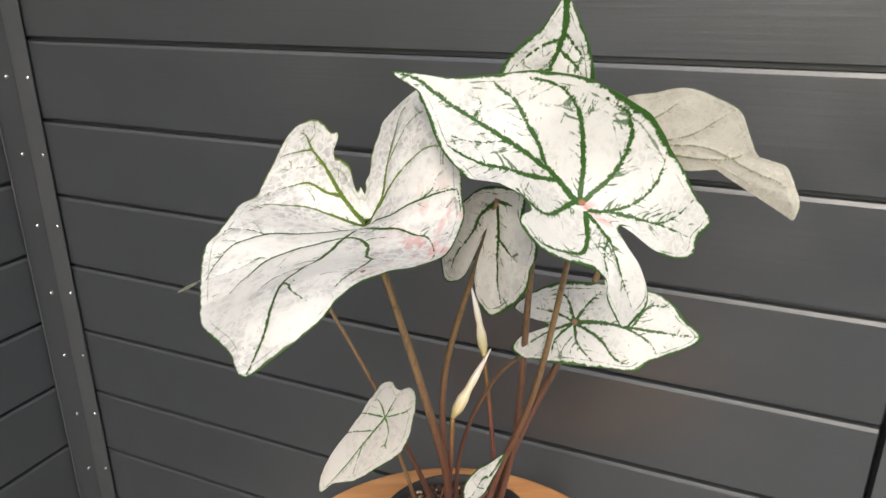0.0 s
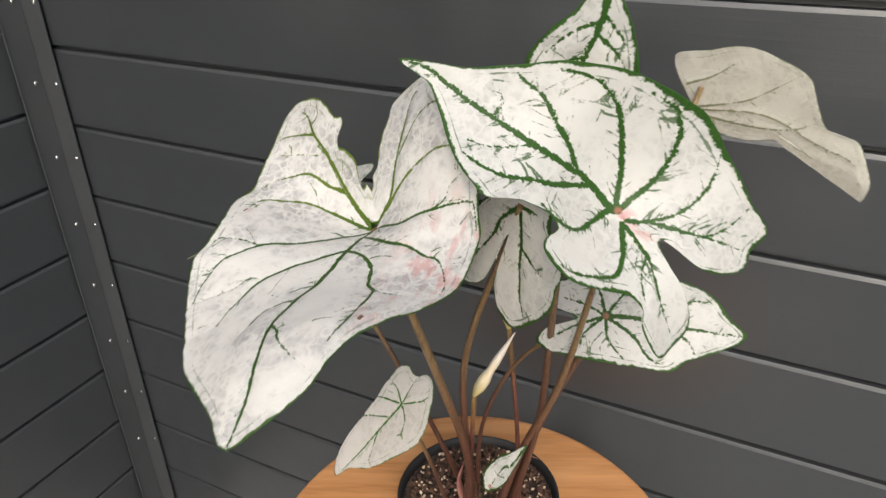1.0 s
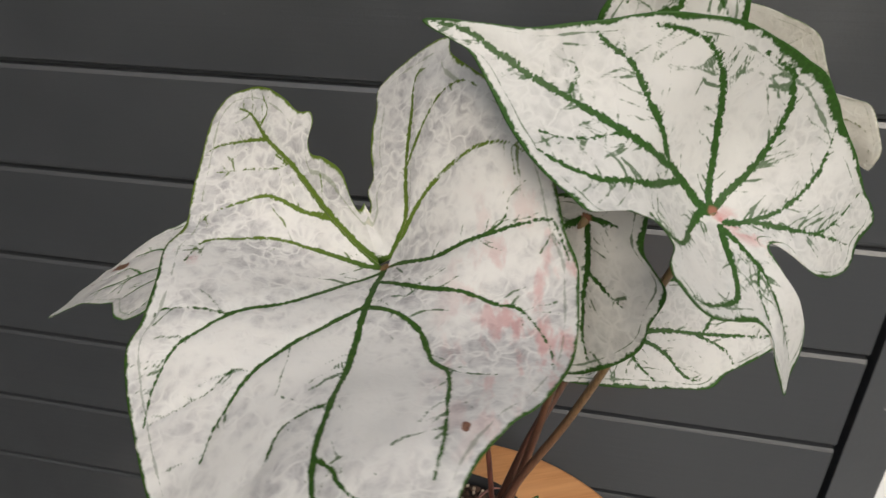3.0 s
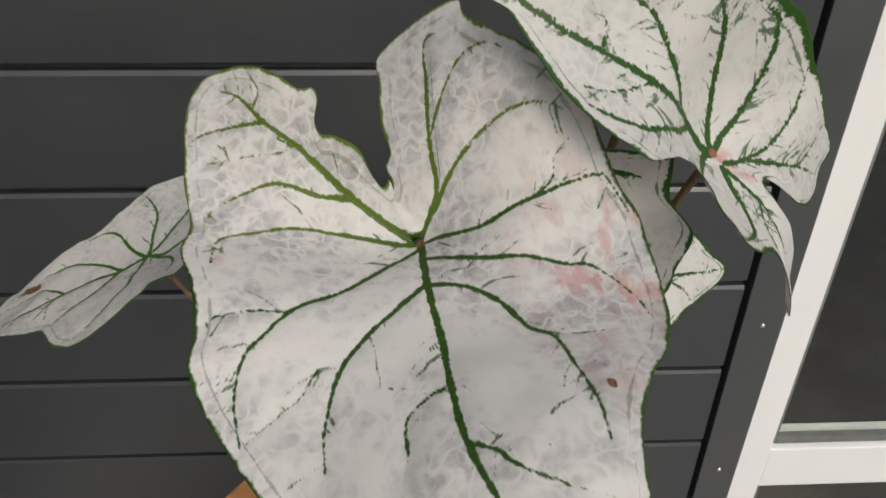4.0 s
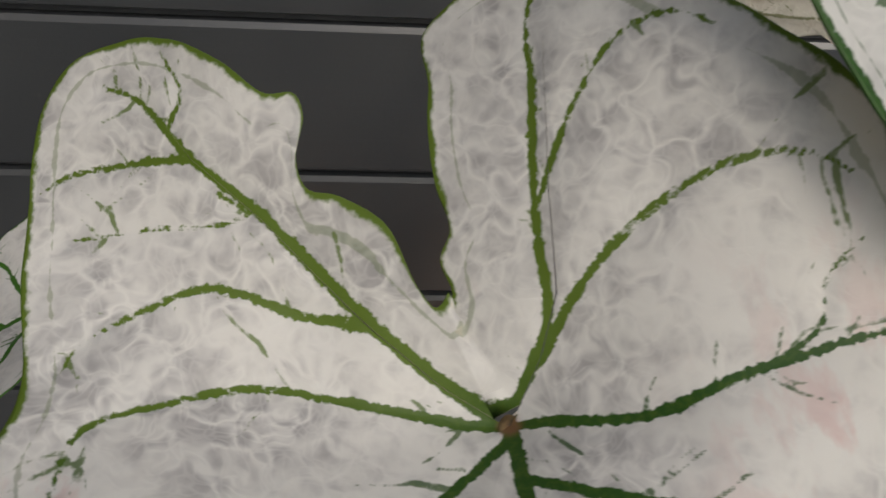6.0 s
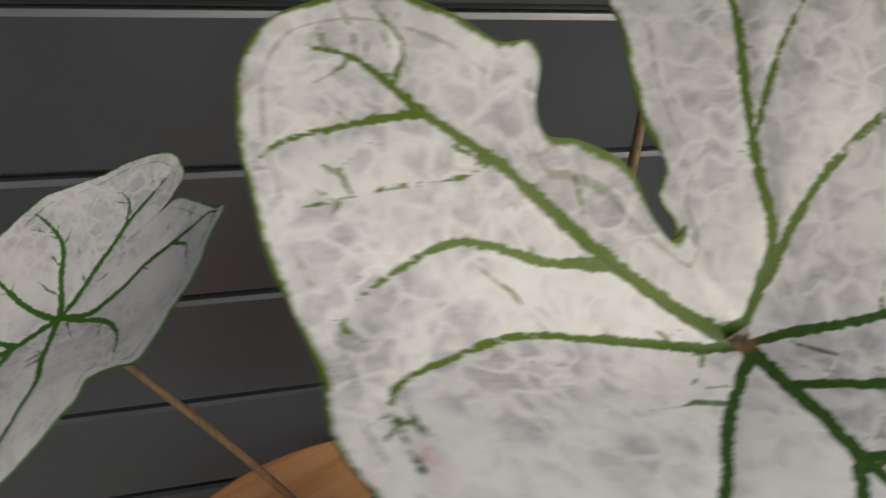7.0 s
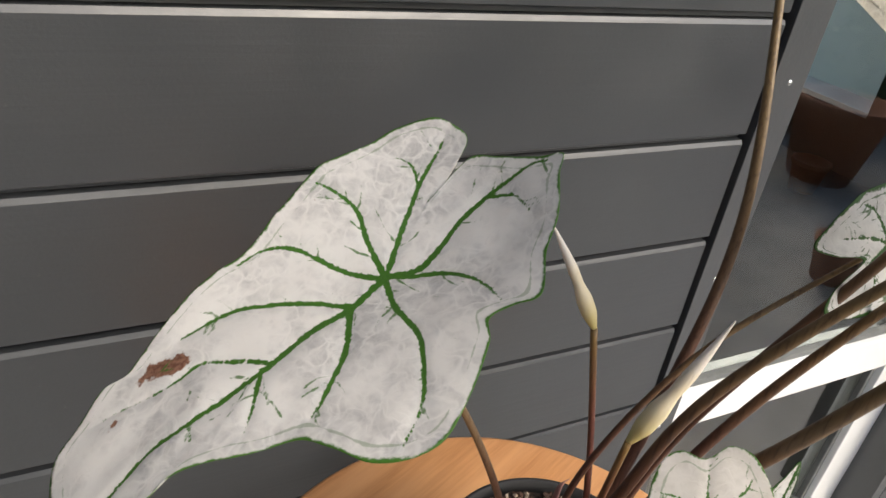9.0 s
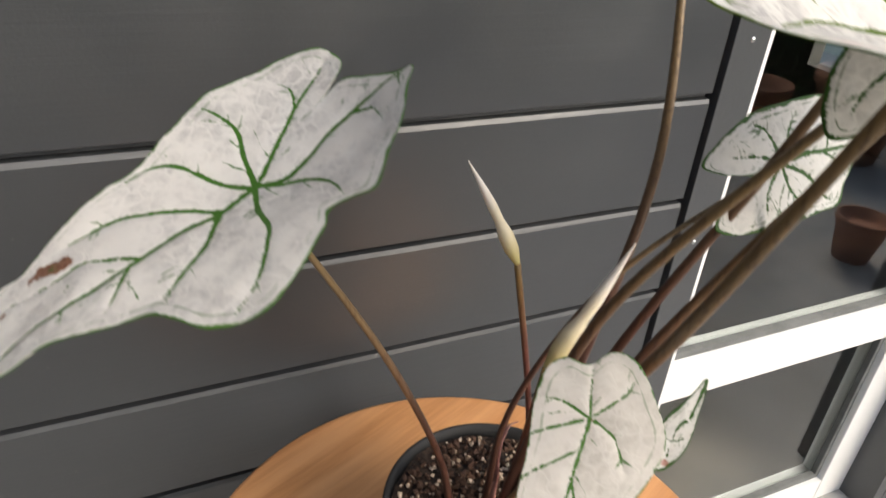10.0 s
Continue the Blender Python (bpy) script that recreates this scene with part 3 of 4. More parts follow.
LEAVES["young"] = dict(
    at=(0.7916, -0.3951, 1.0946), along=(0.393, 0.246, 0.886), facing=(-0.408, -0.816, 0.408), heart=(-23, 2),
    bend=(0.0, 0.0, 0.0),
    rim=((34, -4), (10, -7), (-12, -7), (-29, 3), (-20, 14), (4, 11), (19, 3)),
    veins=((0.8, ((34, -4), (9, -3), (-2, 2), (-27, 2))),
           (0.6, ((9, -3), (3, 2))),
           (0.5, ((-9, 1), (-9, 7))),
           (0.5, ((-9, 1), (-5, -4))),),
)

SCORCH = ((79, -36, 9.5, 4.2, -0.62), (104, -34, 2.5, 1.5, 0.0))
# leaf, bearing and distance of the foot in the pot, bends on the way, radius
STALKS = (
    ("broad", 250, 0.014, ((0.7370, -0.3490, 1.0480), (0.7420, -0.4140, 1.1880)), 0.0042),
    ("upper", 330, 0.030, ((0.7850, -0.3320, 1.0580), (0.8260, -0.3620, 1.1780)), 0.0036),
    ("wall_side", 150, 0.034, ((0.6760, -0.3060, 1.0280), (0.6280, -0.3200, 1.1380)), 0.0027),
    ("small", 225, 0.034, ((0.7030, -0.3540, 1.0180),), 0.0022),
    ("middle", 260, 0.004, ((0.7300, -0.3390, 1.0680), (0.7460, -0.3700, 1.1880)), 0.0036),
    ("rear", 120, 0.010, ((0.7330, -0.3020, 1.0480), (0.7780, -0.3220, 1.1580)), 0.0023),
    ("top", 10, 0.036, ((0.7960, -0.3190, 1.0880), (0.8210, -0.3790, 1.2680)), 0.0034),
    ("drooping", 25, 0.034, ((0.7910, -0.2950, 1.0680), (0.8430, -0.2690, 1.2130)), 0.0042),
)
FLOWERS = (
    ((0.7720, -0.2920, 0.9330), (0.7440, -0.2660, 1.1430), (0.7150, -0.2350, 1.2090), 0.0058, (0.003, 0.0, 0.0)),
    ((0.7240, -0.3140, 0.9330), (0.7350, -0.3290, 1.1050), (0.7760, -0.3370, 1.1940), 0.0064, (0.0, -0.002, 0.0)),
)


def closed_spline(pts, n):
    """n points at even steps on a smooth closed curve through pts."""
    p = np.array(pts, float)
    k = len(p)
    d = np.linalg.norm(np.roll(p, -1, 0) - p, axis=1) ** 0.5
    out = []
    for i in range(k):
        p0, p1, p2, p3 = p[i - 1], p[i], p[(i + 1) % k], p[(i + 2) % k]
        d0, d1, d2 = d[i - 1], d[i], d[(i + 1) % k]
        m1 = d1 * ((p1 - p0) / d0 - (p2 - p0) / (d0 + d1) + (p2 - p1) / d1)
        m2 = d1 * ((p2 - p1) / d1 - (p3 - p1) / (d1 + d2) + (p3 - p2) / d2)
        for t in np.linspace(0, 1, 24, endpoint=False):
            out.append((2 * t**3 - 3 * t**2 + 1) * p1 + (t**3 - 2 * t**2 + t) * m1 + (3 * t**2 - 2 * t**3) * p2 + (t**3 - t**2) * m2)
    out = np.array(out)
    out = np.vstack([out, out[:1]])
    run = np.concatenate([[0], np.cumsum(np.linalg.norm(np.diff(out, axis=0), axis=1))])
    at = np.linspace(0, run[-1], n, endpoint=False)
    return np.stack([np.interp(at, run, out[:, i]) for i in (0, 1)], 1)


def open_spline(pts, per=8):
    p = np.array(pts, float)
    if len(p) < 3:
        return np.array([p[0] + (p[-1] - p[0]) * t for t in np.linspace(0, 1, per + 1)])
    q = np.vstack([2 * p[0] - p[1], p, 2 * p[-1] - p[-2]])
    out = []
    for i in range(1, len(q) - 2):
        a, b, c, d = q[i - 1 : i + 3]
        for t in np.linspace(0, 1, per, endpoint=False):
            out.append(0.5 * (2 * b + (c - a) * t + (2 * a - 5 * b + 4 * c - d) * t**2 + (3 * b - a - 3 * c + d) * t**3))
    return np.array(out + [p[-1]])


def field(xy, lines):
    """Distance of each point of xy to the nearest line, less that line's half-width there."""
    best = np.full(len(xy), 60.0)
    for pts, half in lines:
        for a, b, wa, wb in zip(pts[:-1], pts[1:], half[:-1], half[1:]):
            d = b - a
            t = np.clip(((xy - a) @ d) / max(d @ d, 1e-9), 0, 1)
            r = np.linalg.norm(xy - a - t[:, None] * d, axis=1) - (wa + (wb - wa) * t)
            np.minimum(best, r, out=best)
    return best


def leaf_frame(spec):
    u, w = Vector(spec["along"]), Vector(spec["facing"]).normalized()
    u = (u - w * u.dot(w)).normalized()
    v = w.cross(u)
    return Matrix(((u.x, v.x, w.x, spec["at"][0]), (u.y, v.y, w.y, spec["at"][1]), (u.z, v.z, w.z, spec["at"][2]), (0, 0, 0, 1)))


def leaf_height(spec, x, y):
    """Height of the blade over its middle plane, in millimetres."""
    a, b = x * 0.01, y * 0.01
    c = list(spec["bend"]) + [0.0] * (7 - len(spec["bend"]))
    h = 1000 * (c[0] * a * a + c[1] * a * b + c[2] * b * b + c[3] * a**3 + c[4] * a * a * b + c[5] * a * b * b + c[6] * b**3)
    c = spec.get("tilt", (0, 0, 0))
    h = h + c[0] + (c[1] * x + c[2] * y) * 0.1
    if "fan" in spec:
        r = np.hypot(x, y) * 0.01
        f = np.mod(np.arctan2(y, x) + radians(165), 2 * math.pi) - math.pi
        for wave, k, power, c in spec["fan"]:
            h = h + c * r**power * (np.cos(k * f) if wave == "c" else np.sin(k * f))
    for px, py, k in spec.get("swell", ()):
        h = h + k * np.exp(-((x - px) ** 2 + (y - py) ** 2) / 1800.0)
    return h


def leaf(name, plant, around, rings, top, under, vein_mm, seed, ruffle=1.2, blush=None, scorch=(), lobe=None, sprigs=1.0, label=""):
    spec = LEAVES[name]
    rnd = np.random.RandomState(seed)
    rim = closed_spline(spec["rim"], around)
    # a slightly wavy margin
    ang = np.linspace(0, 2 * math.pi, around, endpoint=False)
    heart = np.array(spec["heart"], float)
    wob = sum(rnd.uniform(-1, 1) * np.sin(k * ang + rnd.uniform(0, 6.3)) / k**0.5 for k in range(14, 46, 3)) * 0.22
    out_dir = rim - heart
    out_dir /= np.linalg.norm(out_dir, axis=1)[:, None]
    rim = rim + out_dir * wob[:, None]
    # each margin point hangs on the heart or, in the two rear lobes, on the lobe's own rib
    root = np.repeat(heart[None], around, 0)
    if "ribs" in spec:
        back = 0.75 * rim[:, 0] * np.clip((-rim[:, 0] - 20) / 15, 0, 1)
        for rib, side in zip(spec["ribs"], (rim[:, 1] < 0.35 * rim[:, 0], rim[:, 1] >= 0.35 * rim[:, 0])):
            line = np.array(rib, float)[::-1]
            at = np.column_stack([back, np.interp(back, line[:, 0], line[:, 1])])
            use = side & (back < -0.5)
            root[use] = at[use]
    fr = np.linspace(0.002, 1, rings) ** 0.92
    xy = np.vstack([heart[None]] + [root + (rim - root) * f for f in fr])
    f_all = np.concatenate([[0]] + [np.full(around, f) for f in fr])
    a_all = np.concatenate([[0]] + [ang] * rings)
    # veins
    main, twigs = [], []
    for wgt, pts in spec["veins"]:
        line = open_spline(pts)
        t = np.linspace(0, 1, len(line))
        half = vein_mm * wgt * (0.60 - 0.46 * t**1.2)
        main.append((line, half))
        run = np.linalg.norm(np.diff(line, axis=0), axis=1).sum()
        for _ in range(int(run / 9.0 * sprigs)):
            i = rnd.randint(2, max(3, len(line) - 2))
            d = line[min(i + 1, len(line) - 1)] - line[i - 1]
            d = d / max(np.linalg.norm(d), 1e-6)
            turn = rnd.choice((-1, 1)) * rnd.uniform(0.7, 1.25)
            pts2, p, step = [line[i]], line[i], rnd.uniform(2.0, 4.2)
            for _k in range(rnd.randint(2, 7)):
                cs, sn = math.cos(turn), math.sin(turn)
                p = p + step * np.array((d[0] * cs - d[1] * sn, d[0] * sn + d[1] * cs))
                turn *= rnd.uniform(0.75, 1.02)
                pts2.append(p + rnd.uniform(-0.5, 0.5, 2))
            pts2 = np.array(pts2)
            twigs.append((pts2, np.linspace(0.42, 0.05, len(pts2))))
    vein = field(xy, main)
    veinlet = field(xy, twigs)
    edge = np.concatenate([[60.0]] + [np.linalg.norm(rim - root, axis=1) * (1 - f) for f in fr])
    reach = np.linalg.norm(xy - heart, axis=1)
    edge = np.minimum(edge, 60.0)
    # height: fitted bend, sunken main veins, ruffled margin and quilting
    z = leaf_height(spec, xy[:, 0], xy[:, 1])
    z = z - 0.9 * np.exp(-np.maximum(vein, 0) / 3.0)
    ruf = sum(rnd.uniform(-1, 1) * np.sin(k * a_all + rnd.uniform(0, 6.3)) / k**0.5 for k in range(5, 20, 2))
    z = z + ruffle * ruf * f_all**4
    z = z + np.array([noise.noise(Vector((x * 0.07, y * 0.07, seed))) for x, y in xy]) * 0.9 * np.minimum(1, reach / 8)
    co = np.column_stack([xy, z]) * 0.001
    quads = []
    for r in range(rings - 1):
        o0, o1 = 1 + r * around, 1 + (r + 1) * around
        i = np.arange(around)
        j = (i + 1) % around
        quads.append(np.column_stack([o0 + i, o1 + i, o1 + j, o0 + j]))
    quads = np.vstack(quads)
    i = np.arange(around)
    tris = np.column_stack([np.zeros(around, int), 1 + i, 1 + (i + 1) % around])
    near = np.linalg.norm(root - heart, axis=1) < 0.1
    tris = tris[near & np.roll(near, -1)]
    area = (rim[:, 0] * np.roll(rim[:, 1], -1) - np.roll(rim[:, 0], -1) * rim[:, 1]).sum()
    if area < 0:
        quads, tris = quads[:, ::-1], tris[:, ::-1]
    m = len(co)
    thick = np.array((0, 0, 0.00045))
    last = 1 + (rings - 1) * around + i
    wall = np.column_stack([last, last + m, np.roll(last, -1) + m, np.roll(last, -1)])
    if area < 0:
        wall = wall[:, ::-1]
    faces = [*map(tuple, quads.tolist()), *map(tuple, tris.tolist()), *map(tuple, (quads[:, ::-1] + m).tolist()), *map(tuple, (tris[:, ::-1] + m).tolist()), *map(tuple, wall.tolist())]
    me = bpy.data.meshes.new("leaf")
    me.from_pydata(np.vstack([co, co - thick]).tolist(), [], faces)
    k = len(quads) + len(tris)
    idx = np.zeros(len(faces), np.int32)
    idx[k : 2 * k] = 1
    me.polygons.foreach_set("material_index", idx)
    me.polygons.foreach_set("use_smooth", np.ones(len(faces), bool))
    me.materials.append(top)
    me.materials.append(under)
    lob = np.zeros(m) if lobe is None else np.clip(lobe(xy), 0, 1)
    blu = np.zeros(m) if blush is None else np.clip(blush(xy), 0, 1)
    sco = np.zeros(m)
    for sx, sy, sl, sw, sa in scorch:
        c0, s0 = math.cos(sa), math.sin(sa)
        dx, dy = xy[:, 0] - sx, xy[:, 1] - sy
        sco = np.maximum(sco, 1.15 - np.hypot((dx * c0 + dy * s0) / sl, (dy * c0 - dx * s0) / sw) * 0.6)
    for key, val in (("vein", vein), ("veinlet", veinlet), ("rim", edge), ("heart", reach), ("lobe", lob), ("blush", blu), ("scorch", np.maximum(sco, 0))):
        at = me.attributes.new(key, "FLOAT", "POINT")
        at.data.foreach_set("value", np.concatenate([val, val]).astype(np.float32))
    me.update()
    ob = new("leaf", me)
    ob.parent = plant
    ob.matrix_basis = plant.matrix_world.inverted() @ leaf_frame(spec)
    tagged(ob, label)
    return ob


def tube(name, pts, radii, material, parent, sides=14, label="", squash=1.0):
    """A smooth stalk through pts with the given radii; 'along' runs from 0 at its foot to 1."""
    line = open_spline([list(p) for p in pts], 10)
    t = np.linspace(0, 1, len(line))
    rad = np.interp(t, np.linspace(0, 1, len(radii)), radii)
    verts, faces = [], []
    ref = Vector((1, 0, 0))
    for i, p in enumerate(line):
        d = Vector(line[min(i + 1, len(line) - 1)] - line[max(i - 1, 0)]).normalized()
        side = d.cross(ref)
        side = side.normalized() if side.length > 1e-4 else Vector((0, 1, 0))
        up = side.cross(d).normalized()
        ref = up
        for k in range(sides):
            a = 2 * math.pi * k / sides
            q = Vector(p) + side * (math.cos(a) * rad[i]) + up * (math.sin(a) * rad[i] * squash)
            verts.append(tuple(q))
    for i in range(len(line) - 1):
        for k in range(sides):
            j = (k + 1) % sides
            faces.append((i * sides + k, i * sides + j, (i + 1) * sides + j, (i + 1) * sides + k))
    faces.append(tuple(range(sides))[::-1])
    faces.append(tuple((len(line) - 1) * sides + k for k in range(sides)))
    me = bpy.data.meshes.new(name)
    me.from_pydata(verts, [], faces)
    me.polygons.foreach_set("use_smooth", np.ones(len(faces), bool))
    me.materials.append(material)
    at = me.attributes.new("along", "FLOAT", "POINT")
    at.data.foreach_set("value", np.repeat(t, sides).astype(np.float32))
    ob = new(name, me)
    ob.parent = parent
    if parent:
        ob.matrix_basis = parent.matrix_world.inverted()
    return tagged(ob, label)


# ---- side table ----
TX, TY, TZ = 0.723, -0.301, Z0 - 0.582
table = holder("side_table", (TX, TY, 0), "round side table of orange oiled wood", "table")
TOP = turned(((0, 0), (0.238, 0), (0.2415, -0.0012), (0.243, -0.005), (0.243, -0.021), (0.240, -0.0245), (0, -0.0245)), 128)
top = part("tabletop", TOP, M_WOOD, table)
top.matrix_basis = Matrix.Translation((0, 0, TZ)) @ Matrix.Rotation(radians(24), 4, "Z")
for k in range(3):
    a = radians(90 + 120 * k)
    lg = turned(((0, TZ - 0.025), (0.017, TZ - 0.025), (0.019, TZ - 0.2), (0.011, 0.002), (0.0, 0.0)), 24)
    part("leg", lg, M_WOOD, table).matrix_basis = Matrix.Translation((0.155 * math.cos(a), 0.155 * math.sin(a), 0))

# ---- pot ----
PX, PY, PR, PZ = 0.730, -0.306, 0.0865, Z0 - 0.467
pot = holder("plant_pot", (PX, PY, TZ), "black plastic nursery pot on the wooden table", "plant pot")
H = PZ - TZ
part("pot_body", turned(((0, 0.001), (0.062, 0.001), (0.064, 0.004), (PR - 0.004, H - 0.014), (PR - 0.0055, H - 0.014), (0.0625, 0.006), (0, 0.006))), M_POT, pot)
part("pot_rim", turned(((PR - 0.0055, H - 0.0138), (PR - 0.001, H - 0.0138), (PR + 0.0005, H - 0.008), (PR, H - 0.001), (PR - 0.0012, H), (PR - 0.0035, H - 0.0006), (PR - 0.0055, H - 0.0138))), M_POT, pot)
bm = bmesh.new()
bmesh.ops.create_circle(bm, cap_ends=True, segments=64, radius=PR - 0.0062)
bmesh.ops.triangulate(bm, faces=bm.faces[:])
bmesh.ops.subdivide_edges(bm, edges=bm.edges[:], cuts=5, use_grid_fill=True)
for v in bm.verts:
    r = v.co.length / PR
    v.co.z = 0.0045 * noise.noise(v.co * 45) + 0.002 * noise.noise(v.co * 160) + 0.010 * max(0, 1 - r * 1.6)
    v.co += Vector((PX, PY, PZ - 0.010))
tagged(part("potting_soil", bm, M_SOIL), "dark crumbly potting soil in the pot", "soil", kind="stuff")


def crumbs(name, count, lo, hi, material, label, seed):
    rng = random.Random(seed)
    verts, faces = [], []
    for _ in range(count):
        a, r = rng.uniform(0, 6.283), (PR - 0.011) * math.sqrt(rng.uniform(0.0, 1))
        s = rng.uniform(lo, hi)
        base = Vector((PX + r * math.cos(a), PY + r * math.sin(a), PZ - 0.0085 + 0.010 * max(0, 1 - r / PR * 1.6) + rng.uniform(0, 0.004)))
        rot = Euler([rng.uniform(0, 6.3) for _k in range(3)]).to_matrix()
        o = len(verts)
        for v in ((1, 0, 0), (-1, 0, 0), (0, 0.8, 0), (0, -0.8, 0), (0, 0, 0.7), (0, 0, -0.7)):
            verts.append(tuple(base + rot @ Vector(v) * (s * rng.uniform(0.7, 1.2))))
        for f in ((0, 2, 4), (2, 1, 4), (1, 3, 4), (3, 0, 4), (2, 0, 5), (1, 2, 5), (3, 1, 5), (0, 3, 5)):
            faces.append(tuple(o + q for q in f))
    me = bpy.data.meshes.new(name)
    me.from_pydata(verts, [], faces)
    me.materials.append(material)
    return tagged(new(name, me), label, "soil", kind="stuff")


crumbs("bark_chips", 700, 0.0018, 0.0048, M_BARK, "brown bark chips in the potting soil", 3)
crumbs("perlite_grains", 330, 0.0012, 0.0032, M_PERLITE, "pale perlite grains in the potting soil", 4)

# ---- the plant ----
SOIL = PZ - 0.006
plant = holder("caladium", (PX, PY, SOIL), "potted plant with white, green-veined heart-shaped leaves", "plant")
leaf("broad", plant, 760, 110, M_BLUSH, M_UNDER, 2.6, 11, 0.7, sprigs=1.1, blush=lambda q: np.maximum.reduce([np.clip((q[:, 1] - 22) / 30, 0, 1) * np.clip(1.2 - np.abs(q[:, 0] - 55) / 60, 0, 1), 1.3 - np.hypot(q[:, 0] - 4, q[:, 1] + 80) / 7, 1.6 - np.hypot(q[:, 0] + 23, q[:, 1] + 6) / 4]), lobe=lambda q: (18 - q[:, 0]) / 40, scorch=((97, 39, 1.7, 1.3, 0.0),), label="broad white leaf with pink blushes and olive veins")
leaf("upper", plant, 720, 110, M_CRISP, M_UNDER, 3.4, 12, 0.8, sprigs=3.6, blush=lambda q: 1 - np.abs(q[:, 1]) / 8 - np.maximum(q[:, 0] + 4, 0) / 4 - np.maximum(-q[:, 0] - 32, 0) / 4, lobe=lambda q: 0.15 + 0 * q[:, 0], label="white leaf with bold dark green veins and rim")
leaf("wall_side", plant, 560, 80, M_SOFT, M_UNDER, 2.9, 13, 0.8, scorch=SCORCH, label="white leaf with green veins and a brown scorch")
leaf("small", plant, 300, 44, M_PALE, M_UNDER, 2.5, 14, 0.6, label="small pale leaf low over the pot")
leaf("middle", plant, 320, 48, M_CRISP, M_UNDER, 3.0, 15, 0.8, sprigs=3.0, blush=lambda q: 0 * q[:, 0], label="white leaf with its lobes hanging down")
leaf("rear", plant, 340, 50, M_CRISP, M_UNDER, 3.2, 16, 0.8, sprigs=3.0, label="white pointed leaf with a ragged green rim")
leaf("top", plant, 300, 44, M_CRISP, M_UNDER, 4.0, 17, 0.6, sprigs=3.0, label="topmost pointed leaf with dense green veins")
leaf("drooping", plant, 320, 48, M_CRISP, M_UNDER, 4.0, 18, 1.0, label="drooping leaf showing its pale underside")
leaf("young", plant, 200, 30, M_CRISP, M_UNDER, 2.2, 19, 0.4, sprigs=1.5, label="young folded leaf with a broad green rim")


def foot(a, r):
    return Vector((PX + r * math.cos(radians(a)), PY + r * math.sin(radians(a)), SOIL - 0.004))


def stalk(name, a, r, via, thick):
    """The stalk of a leaf from the soil past one or two bends to the heart of its blade."""
    spec = LEAVES[name]
    hx, hy = spec["heart"]
    z = float(leaf_height(spec, hx, hy))
    end = leaf_frame(spec) @ (Vector((hx, hy, z - 1.2)) * 0.001)
    pts = [foot(a, r), *[Vector(v) for v in via], end]
    tube("petiole", pts, (thick * 1.5, thick * 1.1, thick, thick * 0.85, thick * 0.6), M_STALK, plant, squash=0.85)


for row in STALKS:
    stalk(*row)


def spathe(foot_at, neck, tip, thick, lean):
    """A closed flower: stalk, swollen base, waist and pointed sheath."""
    f, k, t = Vector(foot_at), Vector(neck), Vector(tip)
    st = tube("flower_stalk", (f, f.lerp(k, 0.5) + Vector(lean), k), (0.0029, 0.0024, 0.0024), M_PINKSTALK, plant, label="pinkish flower stalk")
    pts = [k.lerp(t, s) + Vector(lean) * (0.6 * math.sin(3.1 * s)) for s in np.linspace(0, 1, 7)]
    prof = [thick * v for v in (0.35, 0.95, 1.0, 0.62, 0.66, 0.5, 0.28, 0.06)]
    sp = tube("spathe", pts, prof, M_SPATHE, st, 20, "closed cream flower sheath", 0.9)
    return sp


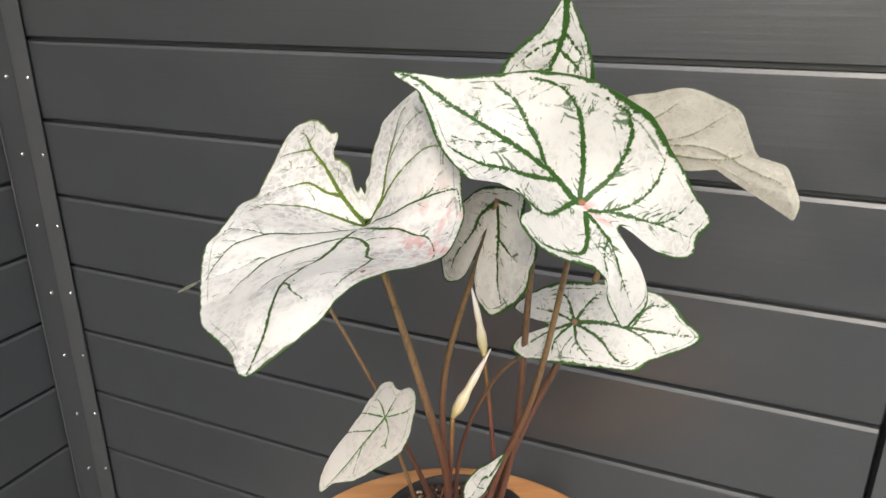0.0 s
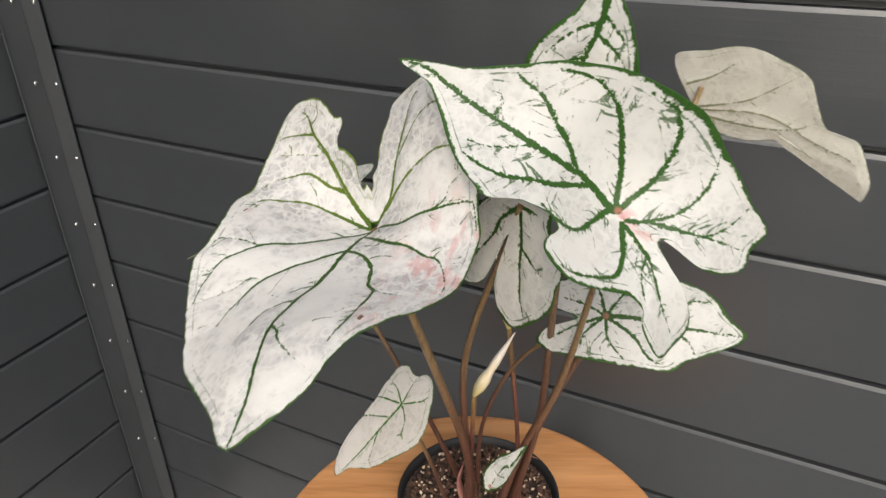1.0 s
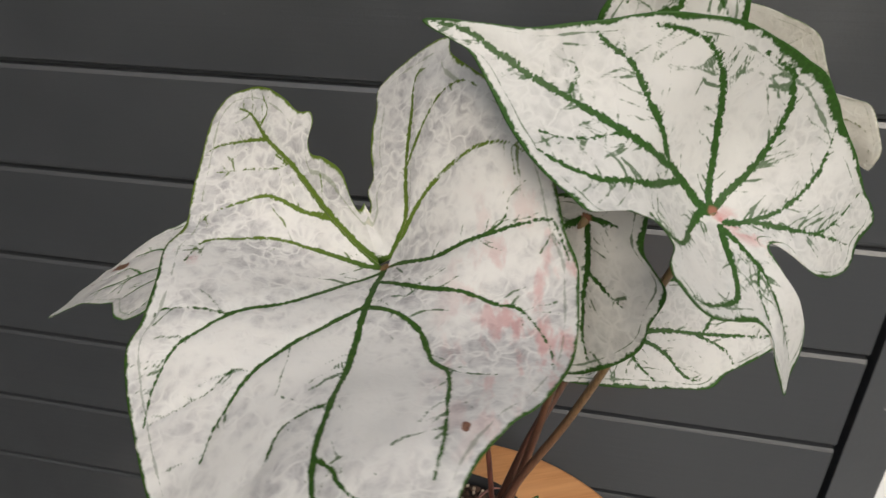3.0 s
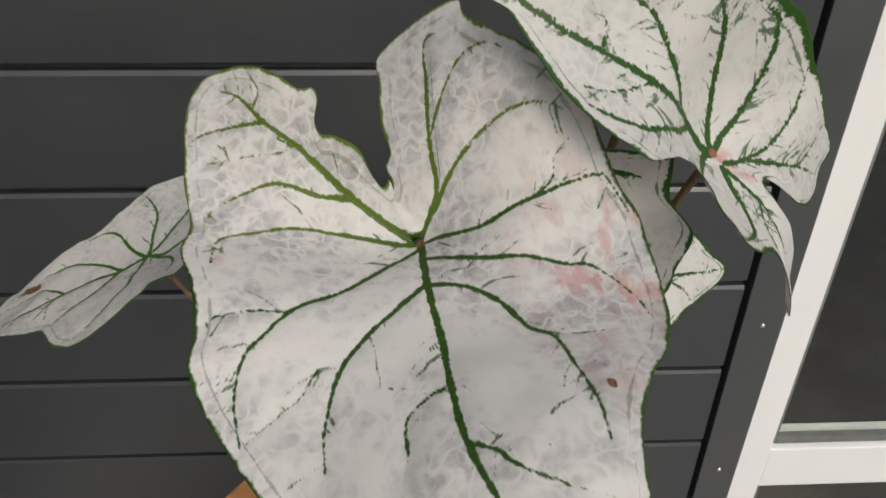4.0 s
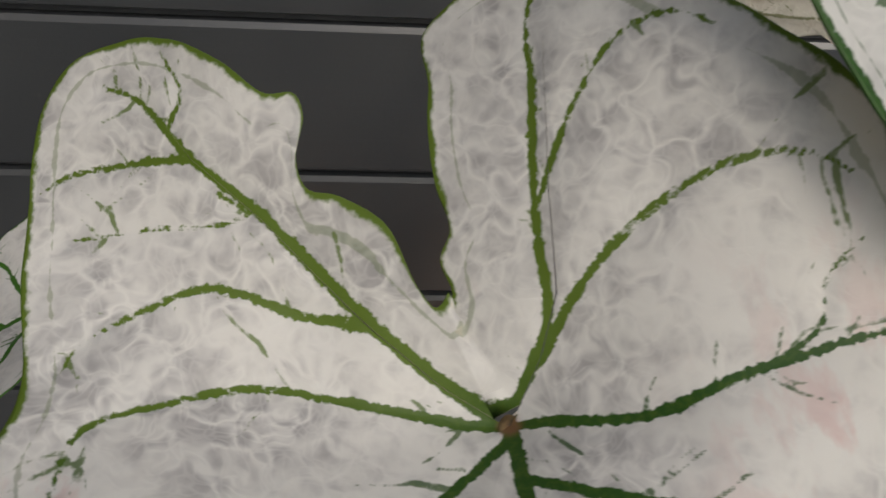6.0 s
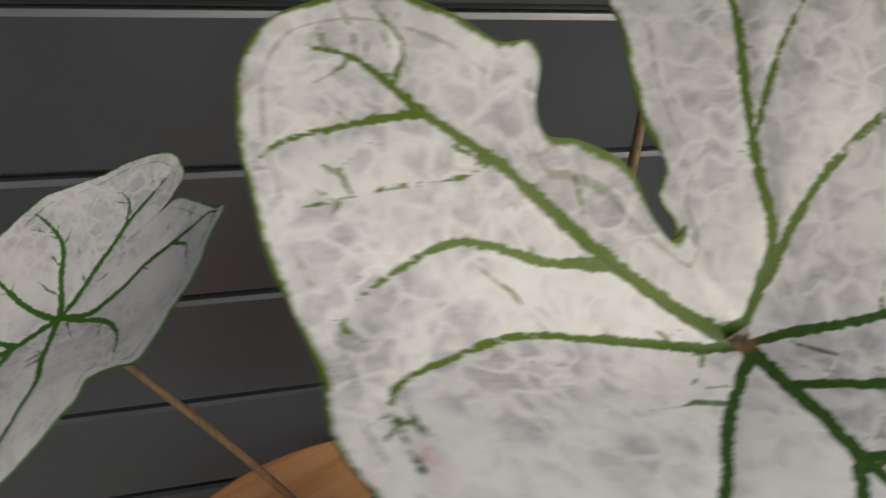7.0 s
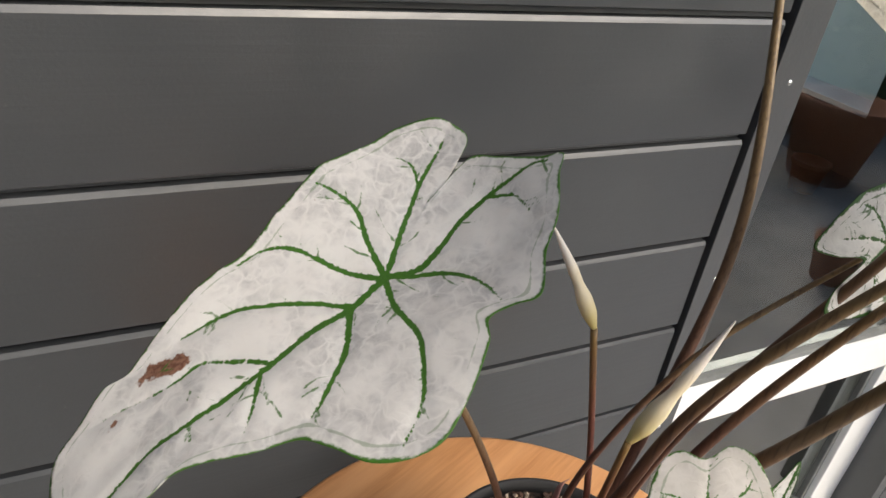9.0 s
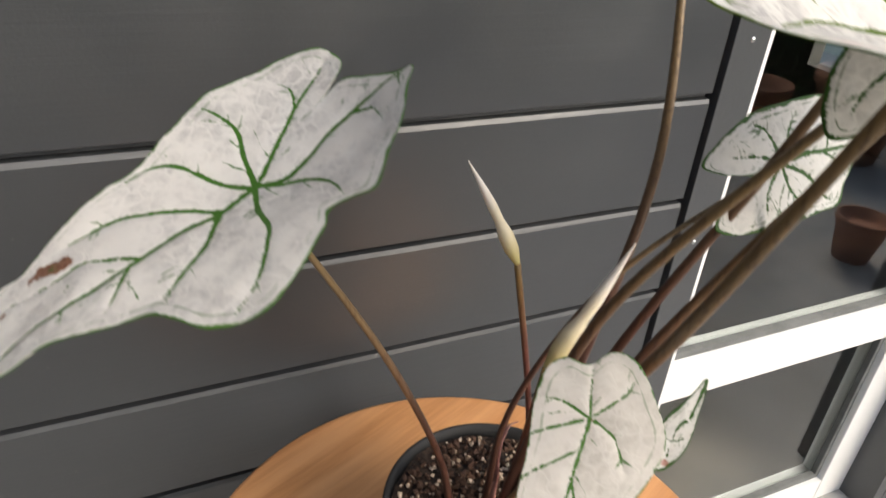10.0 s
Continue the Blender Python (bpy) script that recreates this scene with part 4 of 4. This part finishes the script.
for row in FLOWERS:
    spathe(*row)
tube("dry_sheath", ((0.743, -0.284, SOIL), (0.748, -0.272, SOIL + 0.022), (0.762, -0.260, SOIL + 0.032), (0.778, -0.252, SOIL + 0.026)), (0.0035, 0.0045, 0.003, 0.0008), M_SHEATH, plant, 12, "curled pinkish dry sheath", 0.35)
tube("dry_sheath", ((0.721, -0.319, SOIL), (0.715, -0.322, SOIL + 0.03), (0.720, -0.317, SOIL + 0.06)), (0.007, 0.0045, 0.001), M_SHEATH, plant, 12, "pinkish sheath at the foot of the stalks", 0.4)

# ---- the garden before the wall, seen in the glass ----
tagged(part("garden_wall", box(3.2, -6.2, 0, 9.0, -6.0, 2.1, 0.01), M_GARDENWALL), "pale rendered garden wall across the patio", "wall", kind="structure")


def hedge(x0, x1, y, h, count, seed):
    rng = random.Random(seed)
    verts, faces = [], []
    for _ in range(count):
        p = Vector((rng.uniform(x0, x1), y + rng.gauss(0, 0.28), rng.uniform(0.02, h * (0.85 + 0.15 * math.sin(rng.uniform(0, 6.3))))))
        rot = Euler([rng.uniform(0, 6.3) for _k in range(3)]).to_matrix()
        s = rng.uniform(0.05, 0.12)
        o = len(verts)
        for v in ((-1, 0, 0), (0, -0.45, 0.1), (1, 0, 0), (0, 0.45, 0.1)):
            verts.append(tuple(p + rot @ Vector(v) * s))
        faces.append((o, o + 1, o + 2, o + 3))
    me = bpy.data.meshes.new("hedge")
    me.from_pydata(verts, [], faces)
    me.materials.append(M_HEDGE)
    return tagged(new("hedge", me), "dark green hedge across the patio", "hedge", kind="stuff")


hedge(-2.0, 3.4, -5.4, 1.5, 9000, 7)
hedge(5.2, 9.0, -5.2, 1.3, 7000, 8)
hedge(4.4, 7.6, -2.6, 0.75, 9000, 9)
for gx, gy, gr in ((3.15, -0.72, 0.10), (4.1, -1.55, 0.24), (3.7, -1.9, 0.18)):
    g = turned(((0, 0), (gr * 0.7, 0), (gr, gr * 1.6), (gr * 1.08, gr * 1.6), (gr * 1.08, gr * 1.85), (gr * 0.98, gr * 1.85), (gr * 0.9, gr * 1.5), (0, gr * 1.5)), 40)
    t = tagged(part("garden_pot", g, M_TERRA), "terracotta pot on the patio", "plant pot", "patio pots")
    t.matrix_world = Matrix.Translation((gx, gy, 0))
